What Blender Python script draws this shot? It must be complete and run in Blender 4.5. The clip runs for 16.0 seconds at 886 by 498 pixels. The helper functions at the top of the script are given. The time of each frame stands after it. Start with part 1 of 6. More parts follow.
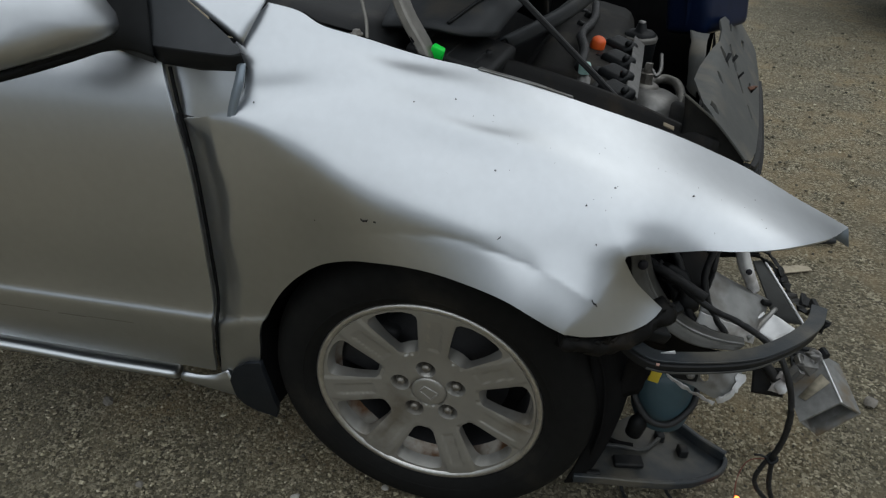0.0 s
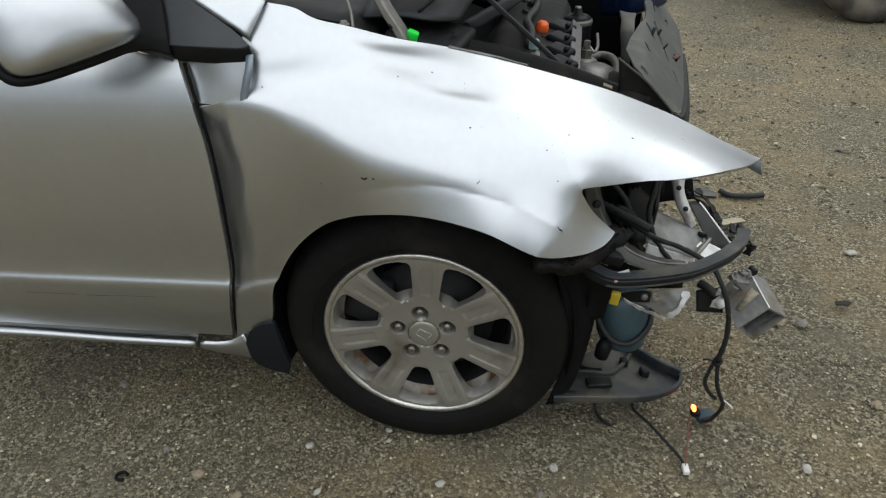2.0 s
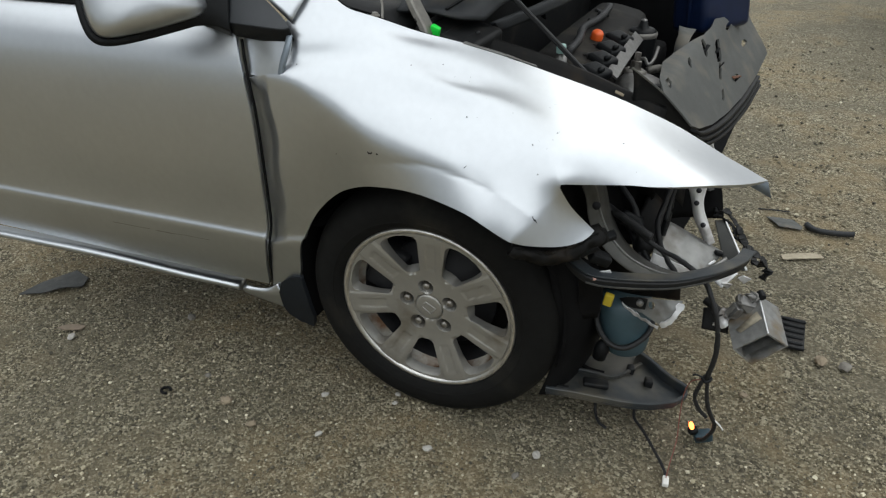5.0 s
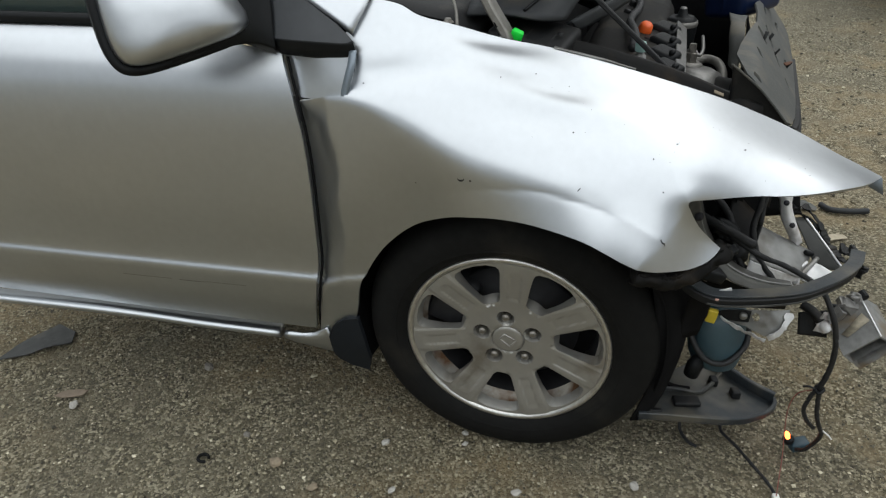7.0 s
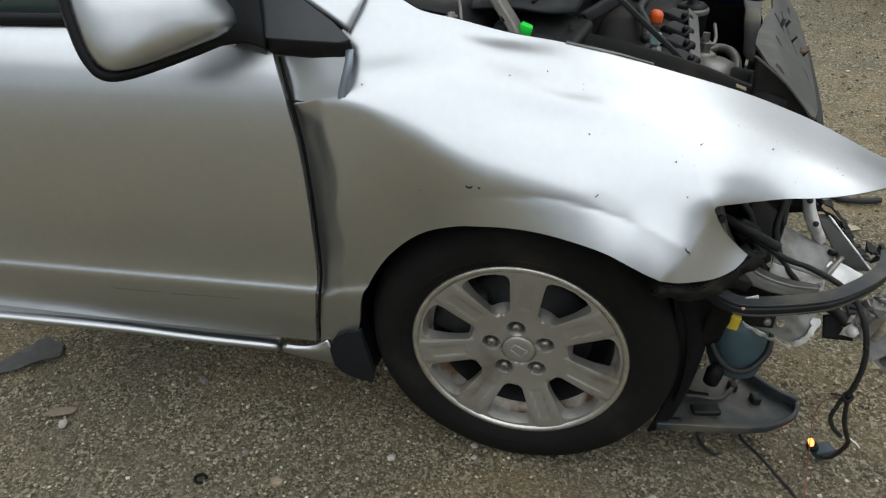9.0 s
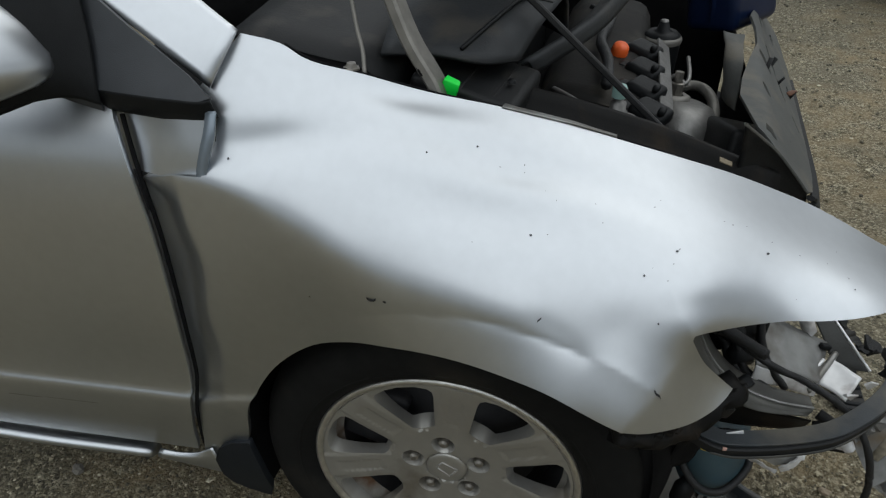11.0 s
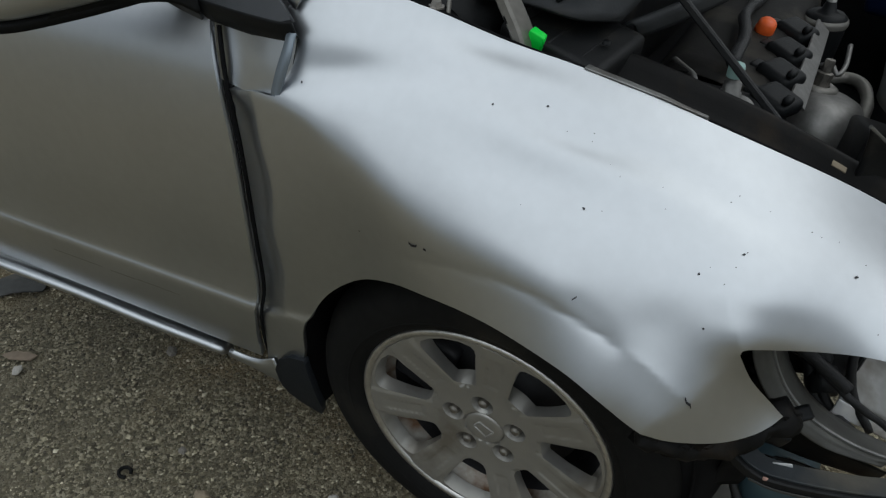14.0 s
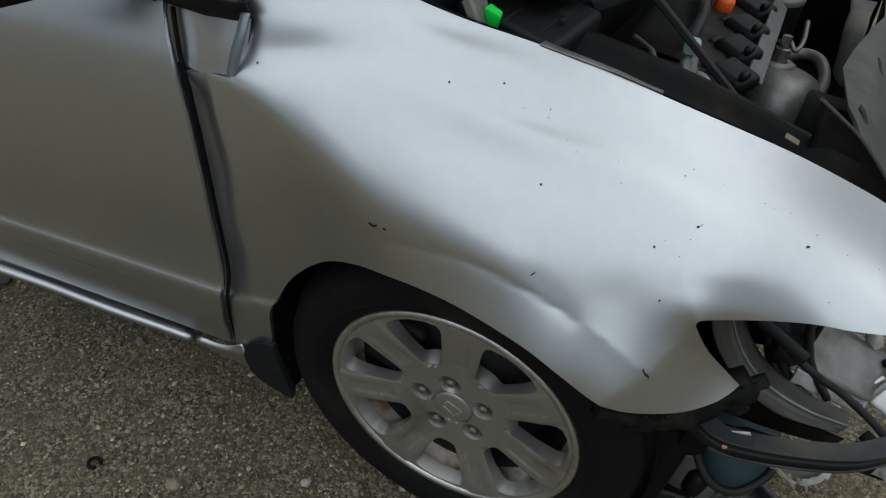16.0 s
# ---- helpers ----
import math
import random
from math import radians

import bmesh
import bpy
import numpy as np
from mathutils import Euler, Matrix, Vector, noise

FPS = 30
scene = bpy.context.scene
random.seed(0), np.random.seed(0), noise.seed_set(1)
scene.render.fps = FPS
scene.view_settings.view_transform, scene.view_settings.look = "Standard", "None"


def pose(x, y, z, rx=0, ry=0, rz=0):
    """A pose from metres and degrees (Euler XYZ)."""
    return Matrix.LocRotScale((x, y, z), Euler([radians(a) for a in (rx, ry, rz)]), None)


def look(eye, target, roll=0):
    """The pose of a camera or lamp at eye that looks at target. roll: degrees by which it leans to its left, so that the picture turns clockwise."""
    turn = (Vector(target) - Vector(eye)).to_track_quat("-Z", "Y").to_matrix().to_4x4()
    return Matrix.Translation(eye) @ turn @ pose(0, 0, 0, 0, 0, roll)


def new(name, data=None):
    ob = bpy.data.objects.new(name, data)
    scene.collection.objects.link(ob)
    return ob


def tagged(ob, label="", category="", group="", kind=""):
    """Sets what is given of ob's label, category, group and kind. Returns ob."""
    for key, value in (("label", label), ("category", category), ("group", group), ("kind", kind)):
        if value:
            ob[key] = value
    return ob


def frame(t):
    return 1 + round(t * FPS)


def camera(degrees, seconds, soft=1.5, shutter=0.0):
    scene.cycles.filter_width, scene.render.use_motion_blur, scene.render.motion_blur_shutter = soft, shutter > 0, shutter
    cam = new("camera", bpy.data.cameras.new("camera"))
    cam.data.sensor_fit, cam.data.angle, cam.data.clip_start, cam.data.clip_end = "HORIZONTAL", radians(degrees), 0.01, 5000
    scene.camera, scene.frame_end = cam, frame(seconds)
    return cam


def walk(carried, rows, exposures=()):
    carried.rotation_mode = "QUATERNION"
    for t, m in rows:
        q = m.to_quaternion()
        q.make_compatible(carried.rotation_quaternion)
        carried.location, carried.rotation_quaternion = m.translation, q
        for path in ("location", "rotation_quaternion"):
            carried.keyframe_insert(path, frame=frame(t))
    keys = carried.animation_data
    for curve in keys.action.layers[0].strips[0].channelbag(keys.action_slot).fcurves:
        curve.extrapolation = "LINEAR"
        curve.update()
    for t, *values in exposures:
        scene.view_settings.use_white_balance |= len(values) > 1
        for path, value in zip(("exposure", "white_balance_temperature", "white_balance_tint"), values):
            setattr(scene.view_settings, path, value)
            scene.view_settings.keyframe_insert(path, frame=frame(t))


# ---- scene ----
cam = camera(63.7, 16.0, soft=1.25)
PATH = [
    (0, (0.346, -0.923, 1.253), (-0.206, 0.681, 0.194), 0.8),
    (0.5, (0.328, -1.047, 1.269), (-0.06, 0.598, 0.2), -0.5),
    (1, (0.282, -1.167, 1.266), (0.0, 0.506, 0.207), -0.4),
    (1.5, (0.299, -1.176, 1.272), (-0.074, 0.488, 0.226), -0.6),
    (2, (0.361, -1.164, 1.27), (-0.078, 0.49, 0.235), -1.8),
    (2.5, (0.402, -1.162, 1.269), (-0.13, 0.468, 0.24), -1.9),
    (3, (0.486, -1.163, 1.273), (-0.137, 0.435, 0.245), -1.8),
    (5.5, (0.69, -1.183, 1.279), (-0.138, 0.33, 0.265), -0.7),
    (6, (0.592, -1.166, 1.282), (-0.221, 0.339, 0.245), -1.4),
    (6.5, (0.491, -1.152, 1.275), (-0.235, 0.396, 0.237), -1.8),
    (7, (0.308, -1.145, 1.273), (-0.309, 0.445, 0.228), -2.0),
    (7.5, (0.167, -1.141, 1.279), (-0.363, 0.471, 0.22), -2.1),
    (8, (0.184, -1.128, 1.278), (-0.303, 0.492, 0.21), -2.5),
    (8.5, (0.212, -1.109, 1.276), (-0.317, 0.496, 0.206), -2.7),
    (9, (0.256, -1.067, 1.265), (-0.341, 0.51, 0.19), -2.9),
    (9.5, (0.251, -0.973, 1.263), (-0.304, 0.603, 0.164), -2.5),
    (10, (0.194, -0.857, 1.267), (-0.23, 0.76, 0.169), -1.7),
    (10.2, (0.171, -0.822, 1.266), (-0.221, 0.8, 0.164), -1.6),
    (12.3, (0.329, -0.658, 1.256), (-0.467, 0.763, 0.095), 0.7),
    (12.5, (0.317, -0.657, 1.257), (-0.513, 0.74, 0.09), 0.2),
    (13, (0.308, -0.659, 1.252), (-0.556, 0.701, 0.067), 0.2),
    (13.5, (0.314, -0.654, 1.251), (-0.543, 0.692, 0.045), 0.9),
    (14, (0.322, -0.655, 1.247), (-0.505, 0.694, 0.025), 1.6),
    (14.5, (0.325, -0.66, 1.247), (-0.494, 0.683, 0.012), 1.9),
    (15, (0.326, -0.662, 1.243), (-0.48, 0.681, -0.002), 2.3),
    (15.5, (0.335, -0.656, 1.243), (-0.459, 0.694, -0.001), 1.9),
    (16, (0.344, -0.65, 1.241), (-0.419, 0.712, -0.009), 1.8),
]
EXPOSURES = [(0, -0.5, 6250, 6), (0.5, -0.25, 6350, 6), (1.0, 0.0, 6420, 6), (1.5, 0.08, 6450, 6), (9.0, 0.08, 6450, 6), (10.2, -0.1, 6400, 6), (12.3, -0.56, 6200, 5), (16, -0.56, 6200, 5)]
walk(cam, [(t, look(eye, target, roll)) for t, eye, target, roll in PATH], EXPOSURES)

from mathutils import geometry

# ---- world, sun and exposure ----
world = bpy.data.worlds.new("overcast_sky")
scene.world = world
world.use_nodes = True
wn = world.node_tree.nodes
wl = world.node_tree.links
sky = wn.new("ShaderNodeTexSky")
sky.sky_type = "NISHITA"
sky.sun_disc = False
sky.sun_elevation = radians(55)
sky.sun_rotation = radians(20)
sky.dust_density = 3.0
grey = wn.new("ShaderNodeHueSaturation")
grey.inputs["Saturation"].default_value = 0.40
wl.new(sky.outputs[0], grey.inputs["Color"])
soft = wn.new("ShaderNodeGamma")
soft.inputs["Gamma"].default_value = 0.55
wl.new(grey.outputs[0], soft.inputs["Color"])
wl.new(soft.outputs[0], wn["Background"].inputs["Color"])
wn["Background"].inputs["Strength"].default_value = 0.235
sun_data = bpy.data.lights.new("sun", "SUN")
sun_data.energy, sun_data.angle, sun_data.color = 2.7, radians(114), (0.97, 0.98, 1.0)
sun = new("sun", sun_data)
sun.matrix_world = look((0.4, -1.1, 8), (0, 0, 0))


# ---- materials ----
def material(name, base, rough=0.5, metal=0.0, var=0.12, scale=40.0, bump=0.0, bump_scale=200.0, coat=0.0, spec=0.5, dirt=None, dirt_amount=0.0, dirt_scale=6.0):
    """A principled surface with colour variation at two scales, fine relief and optional dirt patches."""
    m = bpy.data.materials.new(name)
    m.use_nodes = True
    n, l = m.node_tree.nodes, m.node_tree.links
    p = n["Principled BSDF"]
    p.inputs["Roughness"].default_value, p.inputs["Metallic"].default_value = rough, metal
    p.inputs["Coat Weight"].default_value, p.inputs["Coat Roughness"].default_value = coat, 0.12
    p.inputs["Specular IOR Level"].default_value = spec
    co = n.new("ShaderNodeTexCoord")
    fine, broad = n.new("ShaderNodeTexNoise"), n.new("ShaderNodeTexNoise")
    fine.inputs["Scale"].default_value, broad.inputs["Scale"].default_value = scale, scale / 9
    fine.inputs["Detail"].default_value = broad.inputs["Detail"].default_value = 5
    l.new(co.outputs["Object"], fine.inputs["Vector"])
    l.new(co.outputs["Object"], broad.inputs["Vector"])
    add = n.new("ShaderNodeMath")
    l.new(fine.outputs[0], add.inputs[0])
    l.new(broad.outputs[0], add.inputs[1])
    ramp = n.new("ShaderNodeMapRange")
    ramp.inputs[1].default_value, ramp.inputs[2].default_value = 0.7, 1.3
    ramp.inputs[3].default_value, ramp.inputs[4].default_value = 1 - var, 1 + var
    l.new(add.outputs[0], ramp.inputs[0])
    mul = n.new("ShaderNodeVectorMath")
    mul.operation = "SCALE"
    mul.inputs[0].default_value = base
    l.new(ramp.outputs[0], mul.inputs["Scale"])
    colour = mul.outputs[0]
    if dirt:
        spots = n.new("ShaderNodeTexNoise")
        spots.inputs["Scale"].default_value, spots.inputs["Detail"].default_value = dirt_scale, 8
        l.new(co.outputs["Object"], spots.inputs["Vector"])
        edge = n.new("ShaderNodeMapRange")
        edge.inputs[1].default_value, edge.inputs[2].default_value = 0.62 - dirt_amount * 0.4, 0.75 - dirt_amount * 0.3
        l.new(spots.outputs[0], edge.inputs[0])
        mix = n.new("ShaderNodeMix")
        mix.data_type = "RGBA"
        mix.inputs[7].default_value = (*dirt, 1)
        l.new(edge.outputs[0], mix.inputs[0])
        l.new(colour, mix.inputs[6])
        colour = mix.outputs[2]
    l.new(colour, p.inputs["Base Color"])
    if bump:
        grain, b = n.new("ShaderNodeTexNoise"), n.new("ShaderNodeBump")
        grain.inputs["Scale"].default_value, grain.inputs["Detail"].default_value = bump_scale, 4
        l.new(co.outputs["Object"], grain.inputs["Vector"])
        b.inputs["Strength"].default_value, b.inputs["Distance"].default_value = bump, 0.002
        l.new(grain.outputs[0], b.inputs["Height"])
        l.new(b.outputs[0], p.inputs["Normal"])
    return m


PAINT = material("silver_paint", (0.55, 0.57, 0.59), 0.34, 1.0, 0.03, 60, coat=0.12)
PAINT_BACK = material("primer_grey", (0.16, 0.19, 0.22), 0.55, 0.1, 0.15, 30)
SEALED = material("bare_seam_paint", (0.20, 0.235, 0.27), 0.42, 0.5, 0.1, 40)
BLACK = material("black_trim_plastic", (0.007, 0.0078, 0.0085), 0.5, 0, 0.2, 60, 0.15, 700, spec=0.2)
TRIM = material("grained_grey_black_trim", (0.030, 0.033, 0.037), 0.42, 0, 0.12, 60, 0.15, 900, spec=0.5)
FLAP = material("blue_black_rubber", (0.008, 0.0105, 0.014), 0.55, 0, 0.2, 60, 0.15, 500, spec=0.3)
GLOSS = material("gloss_black_seal", (0.012, 0.012, 0.013), 0.3, 0, 0.2, 60)
RUBBER = material("tyre_rubber", (0.009, 0.009, 0.0085), 0.8, 0, 0.25, 60, 0.3, 500, spec=0.15, dirt=(0.024, 0.022, 0.018), dirt_amount=0.15, dirt_scale=7)
ALLOY = material("painted_alloy", (0.40, 0.390, 0.362), 0.42, 0.7, 0.05, 50, dirt=(0.26, 0.24, 0.205), dirt_amount=0.10, dirt_scale=9)
LIP = material("machined_lip", (0.62, 0.61, 0.58), 0.30, 0.9, 0.18, 90, 0.3, 400)
BARREL = material("rusty_barrel", (0.40, 0.375, 0.33), 0.5, 0.4, 0.25, 40, dirt=(0.15, 0.080, 0.04), dirt_amount=0.45, dirt_scale=16)
NUT = material("steel_nut", (0.24, 0.225, 0.20), 0.42, 0.8, 0.3, 150)
SEAT = material("shaded_nut_seat", (0.20, 0.19, 0.175), 0.5, 0.5, 0.2, 90)
# Near-black: shade inside the wheel and brake dust share this colour.
DISC = material("shaded_brake_steel", (0.022, 0.022, 0.024), 0.6, 0.2, 0.3, 60)
# Black for plastic liners, and for shade painted onto inner sheets.
DARK = material("black_liner_and_shade", (0.008, 0.008, 0.0085), 0.85, 0, 0.3, 30, spec=0.1)
DUSTY = material("dusty_black_plastic", (0.0085, 0.009, 0.0095), 0.55, 0, 0.25, 35, 0.2, 300, spec=0.3, dirt=(0.030, 0.027, 0.023), dirt_amount=0.12, dirt_scale=14)
GREYPLASTIC = material("dusty_grey_plastic", (0.058, 0.059, 0.056), 0.62, 0, 0.2, 30, 0.25, 250, spec=0.3, dirt=(0.105, 0.097, 0.082), dirt_amount=0.2, dirt_scale=12)
GALV = material("galvanised_panel", (0.25, 0.25, 0.24), 0.42, 0.5, 0.25, 30, 0.15, 150, dirt=(0.12, 0.105, 0.085), dirt_amount=0.3, dirt_scale=11)
WHITE = material("torn_white_metal", (0.72, 0.72, 0.72), 0.4, 0.2, 0.15, 50, dirt=(0.25, 0.22, 0.2), dirt_amount=0.3, dirt_scale=14)
BEAM = material("bare_aluminium", (0.27, 0.27, 0.26), 0.55, 0.6, 0.25, 60, 0.2, 220, dirt=(0.20, 0.155, 0.10), dirt_amount=0.35, dirt_scale=14)
# Darkened below bare aluminium: the engine bay's shade is in this colour.
CAST = material("cast_aluminium", (0.235, 0.23, 0.22), 0.48, 0.7, 0.25, 70, 0.3, 300)
BLUE = material("washer_tank_plastic", (0.045, 0.082, 0.10), 0.45, 0, 0.2, 20, dirt=(0.09, 0.10, 0.095), dirt_amount=0.2)
NAVY = material("navy_plastic", (0.004, 0.012, 0.045), 0.4, 0, 0.2, 30, spec=0.3)
ORANGE = material("orange_plastic", (0.85, 0.13, 0.02), 0.45, 0, 0.1, 60)
GREEN = material("green_tape", (0.02, 0.75, 0.06), 0.5, 0, 0.08, 60)
TEAL = material("pale_teal_plastic", (0.35, 0.52, 0.48), 0.45, 0, 0.15, 60)
YELLOW = material("yellow_plastic", (0.55, 0.42, 0.03), 0.5, 0, 0.1, 60)
CLEARWHITE = material("white_connector_plastic", (0.75, 0.74, 0.70), 0.5, 0, 0.08, 60)
WIRE = material("wire_loom", (0.011, 0.0115, 0.0125), 0.55, 0, 0.25, 80, 0.5, 600)
REDWIRE = material("red_wire", (0.22, 0.07, 0.05), 0.5, 0, 0.1, 60)
LOGO = material("embossed_badge", (0.40, 0.39, 0.37), 0.5, 0.6, 0.05, 60)
CHIP = material("chip_and_hole_black", (0.015, 0.015, 0.02), 0.6, 0, 0.2, 200)
OLIVE = material("grimy_grey_panel", (0.095, 0.094, 0.085), 0.5, 0.2, 0.3, 30, 0.2, 150, dirt=(0.05, 0.044, 0.034), dirt_amount=0.3, dirt_scale=11)
# Darker copy of GREYPLASTIC: shade under the bonnet is put into it.
COWL = material("dull_dark_grey_plastic", (0.024, 0.026, 0.028), 0.55, 0, 0.2, 30, 0.2, 250, spec=0.3, dirt=(0.05, 0.046, 0.04), dirt_amount=0.15, dirt_scale=12)
COVER = material("dusty_pale_grey_plastic", (0.085, 0.087, 0.082), 0.62, 0, 0.15, 30, 0.25, 250, spec=0.3, dirt=(0.13, 0.12, 0.10), dirt_amount=0.25, dirt_scale=12)
SHIELD = material("dusty_blue_black_plastic", (0.022, 0.027, 0.031), 0.5, 0, 0.25, 35, 0.2, 300, dirt=(0.085, 0.078, 0.062), dirt_amount=0.45, dirt_scale=9)
SEAL = material("oily_black_seal_and_shade", (0.008, 0.0078, 0.0075), 0.55, 0, 0.25, 35, 0.15, 300, spec=0.12, dirt=(0.022, 0.017, 0.012), dirt_amount=0.2, dirt_scale=16)
STEEL = material("hinge_steel", (0.22, 0.21, 0.19), 0.5, 0.5, 0.2, 60)

glass = bpy.data.materials.new("tinted_glass")
glass.use_nodes = True
gp = glass.node_tree.nodes["Principled BSDF"]
gp.inputs["Base Color"].default_value = (0.10, 0.14, 0.13, 1)
gp.inputs["Roughness"].default_value = 0.03
gp.inputs["Transmission Weight"].default_value = 0.6
gp.inputs["IOR"].default_value = 1.5

bulb_glow = bpy.data.materials.new("glowing_filament")
bulb_glow.use_nodes = True
bp = bulb_glow.node_tree.nodes["Principled BSDF"]
bp.inputs["Base Color"].default_value = (0.30, 0.10, 0.03, 1)
bp.inputs["Emission Color"].default_value = (1.0, 0.20, 0.04, 1)
bp.inputs["Emission Strength"].default_value = 7.0


def gravel_material():
    """Compacted gravel: grey grains, brown dust between them, broad damp and sandy patches."""
    m = bpy.data.materials.new("compacted_gravel")
    m.use_nodes = True
    n, l = m.node_tree.nodes, m.node_tree.links
    p = n["Principled BSDF"]
    p.inputs["Roughness"].default_value = 0.9
    co = n.new("ShaderNodeTexCoord")

    def noise_of(scale, detail=6):
        t = n.new("ShaderNodeTexNoise")
        t.inputs["Scale"].default_value, t.inputs["Detail"].default_value = scale, detail
        l.new(co.outputs["Object"], t.inputs["Vector"])
        return t

    def grains(scale):
        v = n.new("ShaderNodeTexVoronoi")
        v.inputs["Scale"].default_value = scale
        l.new(co.outputs["Object"], v.inputs["Vector"])
        return v

    small, large, patch, fine = grains(165), grains(60), noise_of(1.6, 5), noise_of(420, 3)
    grain_colour = n.new("ShaderNodeValToRGB")
    e = grain_colour.color_ramp.elements
    e[0].position, e[0].color = 0.0, (0.037, 0.032, 0.021, 1)
    e[1].position, e[1].color = 1.0, (0.60, 0.54, 0.39, 1)
    e.new(0.55).color = (0.203, 0.178, 0.111, 1)
    bw = n.new("ShaderNodeSeparateColor")
    l.new(small.outputs["Color"], bw.inputs[0])
    l.new(bw.outputs[0], grain_colour.inputs[0])
    dust = n.new("ShaderNodeValToRGB")
    d = dust.color_ramp.elements
    d[0].position, d[0].color = 0.45, (0.188, 0.164, 0.110, 1)
    d[1].position, d[1].color = 0.57, (0.31, 0.238, 0.132, 1)
    l.new(patch.outputs[0], dust.inputs[0])
    amount = n.new("ShaderNodeMapRange")
    amount.inputs[1].default_value, amount.inputs[2].default_value = 0.35, 0.68
    amount.inputs[3].default_value, amount.inputs[4].default_value = 0.12, 0.82
    wear = noise_of(9, 6)
    l.new(wear.outputs[0], amount.inputs[0])
    mix = n.new("ShaderNodeMix")
    mix.data_type = "RGBA"
    l.new(amount.outputs[0], mix.inputs[0])
    l.new(grain_colour.outputs[0], mix.inputs[6])
    l.new(dust.outputs[0], mix.inputs[7])
    l.new(mix.outputs[2], p.inputs["Base Color"])
    h1 = n.new("ShaderNodeMath")
    h1.operation = "MULTIPLY_ADD"
    h1.inputs[1].default_value = -0.6
    l.new(small.outputs["Distance"], h1.inputs[0])
    l.new(fine.outputs[0], h1.inputs[2])
    h2 = n.new("ShaderNodeMath")
    h2.operation = "MULTIPLY_ADD"
    h2.inputs[1].default_value = -0.9
    l.new(large.outputs["Distance"], h2.inputs[0])
    l.new(h1.outputs[0], h2.inputs[2])
    b = n.new("ShaderNodeBump")
    b.inputs["Strength"].default_value, b.inputs["Distance"].default_value = 1.0, 0.009
    l.new(h2.outputs[0], b.inputs["Height"])
    l.new(b.outputs[0], p.inputs["Normal"])
    return m


GRAVEL = gravel_material()


def stone_material():
    m = bpy.data.materials.new("loose_stone")
    m.use_nodes = True
    n, l = m.node_tree.nodes, m.node_tree.links
    p = n["Principled BSDF"]
    p.inputs["Roughness"].default_value = 0.85
    g = n.new("ShaderNodeNewGeometry")
    r = n.new("ShaderNodeValToRGB")
    e = r.color_ramp.elements
    e[0].color, e[1].color = (0.052, 0.046, 0.033, 1), (0.70, 0.645, 0.49, 1)
    e.new(0.6).color = (0.234, 0.204, 0.132, 1)
    e.new(0.93).color = (0.41, 0.366, 0.25, 1)
    l.new(g.outputs["Random Per Island"], r.inputs[0])
    l.new(r.outputs[0], p.inputs["Base Color"])
    return m


STONE = stone_material()


# ---- building helpers ----
def part(name, bm, mat, parent=None, label="", smooth=True, m=None):
    """Links a bmesh as one mesh object, under a thing or a part."""
    me = bpy.data.meshes.new(name)
    bm.to_mesh(me)
    bm.free()
    for f in me.polygons:
        f.use_smooth = smooth
    me.materials.append(mat)
    ob = new(name, me)
    if parent:
        ob.parent = parent
    if m:
        ob.matrix_basis = m
    if label:
        ob["label"] = label
    return ob


def spline(points, per=8):
    """Points along a smooth curve through the given points."""
    p = [Vector(q) for q in points]
    if len(p) < 3:
        return [p[0].lerp(p[-1], i / per) for i in range(per + 1)]
    p = [p[0] * 2 - p[1], *p, p[-1] * 2 - p[-2]]
    out = []
    for a, b, c, d in zip(p, p[1:], p[2:], p[3:]):
        for i in range(per):
            t = i / per
            out.append(0.5 * (2 * b + (c - a) * t + (2 * a - 5 * b + 4 * c - d) * t * t + (3 * b - a - 3 * c + d) * t ** 3))
    return [*out, p[-2]]


def sweep(points, section, per=8, closed=True, bm=None, up=(0, 0, 1), taper=None, straight=False):
    """A section, as (across, above) pairs, carried along a curve and capped."""
    bm = bm or bmesh.new()
    path = [Vector(q) for q in points] if straight else spline(points, per)
    rings = []
    for i, c in enumerate(path):
        t = (path[min(i + 1, len(path) - 1)] - path[max(i - 1, 0)]).normalized()
        u = Vector(up)
        if abs(t.dot(u)) > 0.98:
            u = Vector((0, 1, 0))
        s = t.cross(u).normalized()
        v = s.cross(t)
        k = taper(i / (len(path) - 1)) if taper else 1.0
        rings.append([bm.verts.new(c + s * a * k + v * b * k) for a, b in section])
    n = len(section)
    for r, q in zip(rings, rings[1:]):
        for i in range(n if closed else n - 1):
            bm.faces.new((r[i], r[(i + 1) % n], q[(i + 1) % n], q[i]))
    if closed and n > 2:
        bm.faces.new(rings[0][::-1])
        bm.faces.new(rings[-1])
    bmesh.ops.recalc_face_normals(bm, faces=bm.faces)
    return bm


def ring_section(r, n=10, squash=1.0):
    return [(r * math.cos(2 * math.pi * i / n), r * squash * math.sin(2 * math.pi * i / n)) for i in range(n)]


def tube(points, r, per=8, n=10, bm=None, taper=None):
    return sweep(points, ring_section(r, n), per, bm=bm, taper=taper)


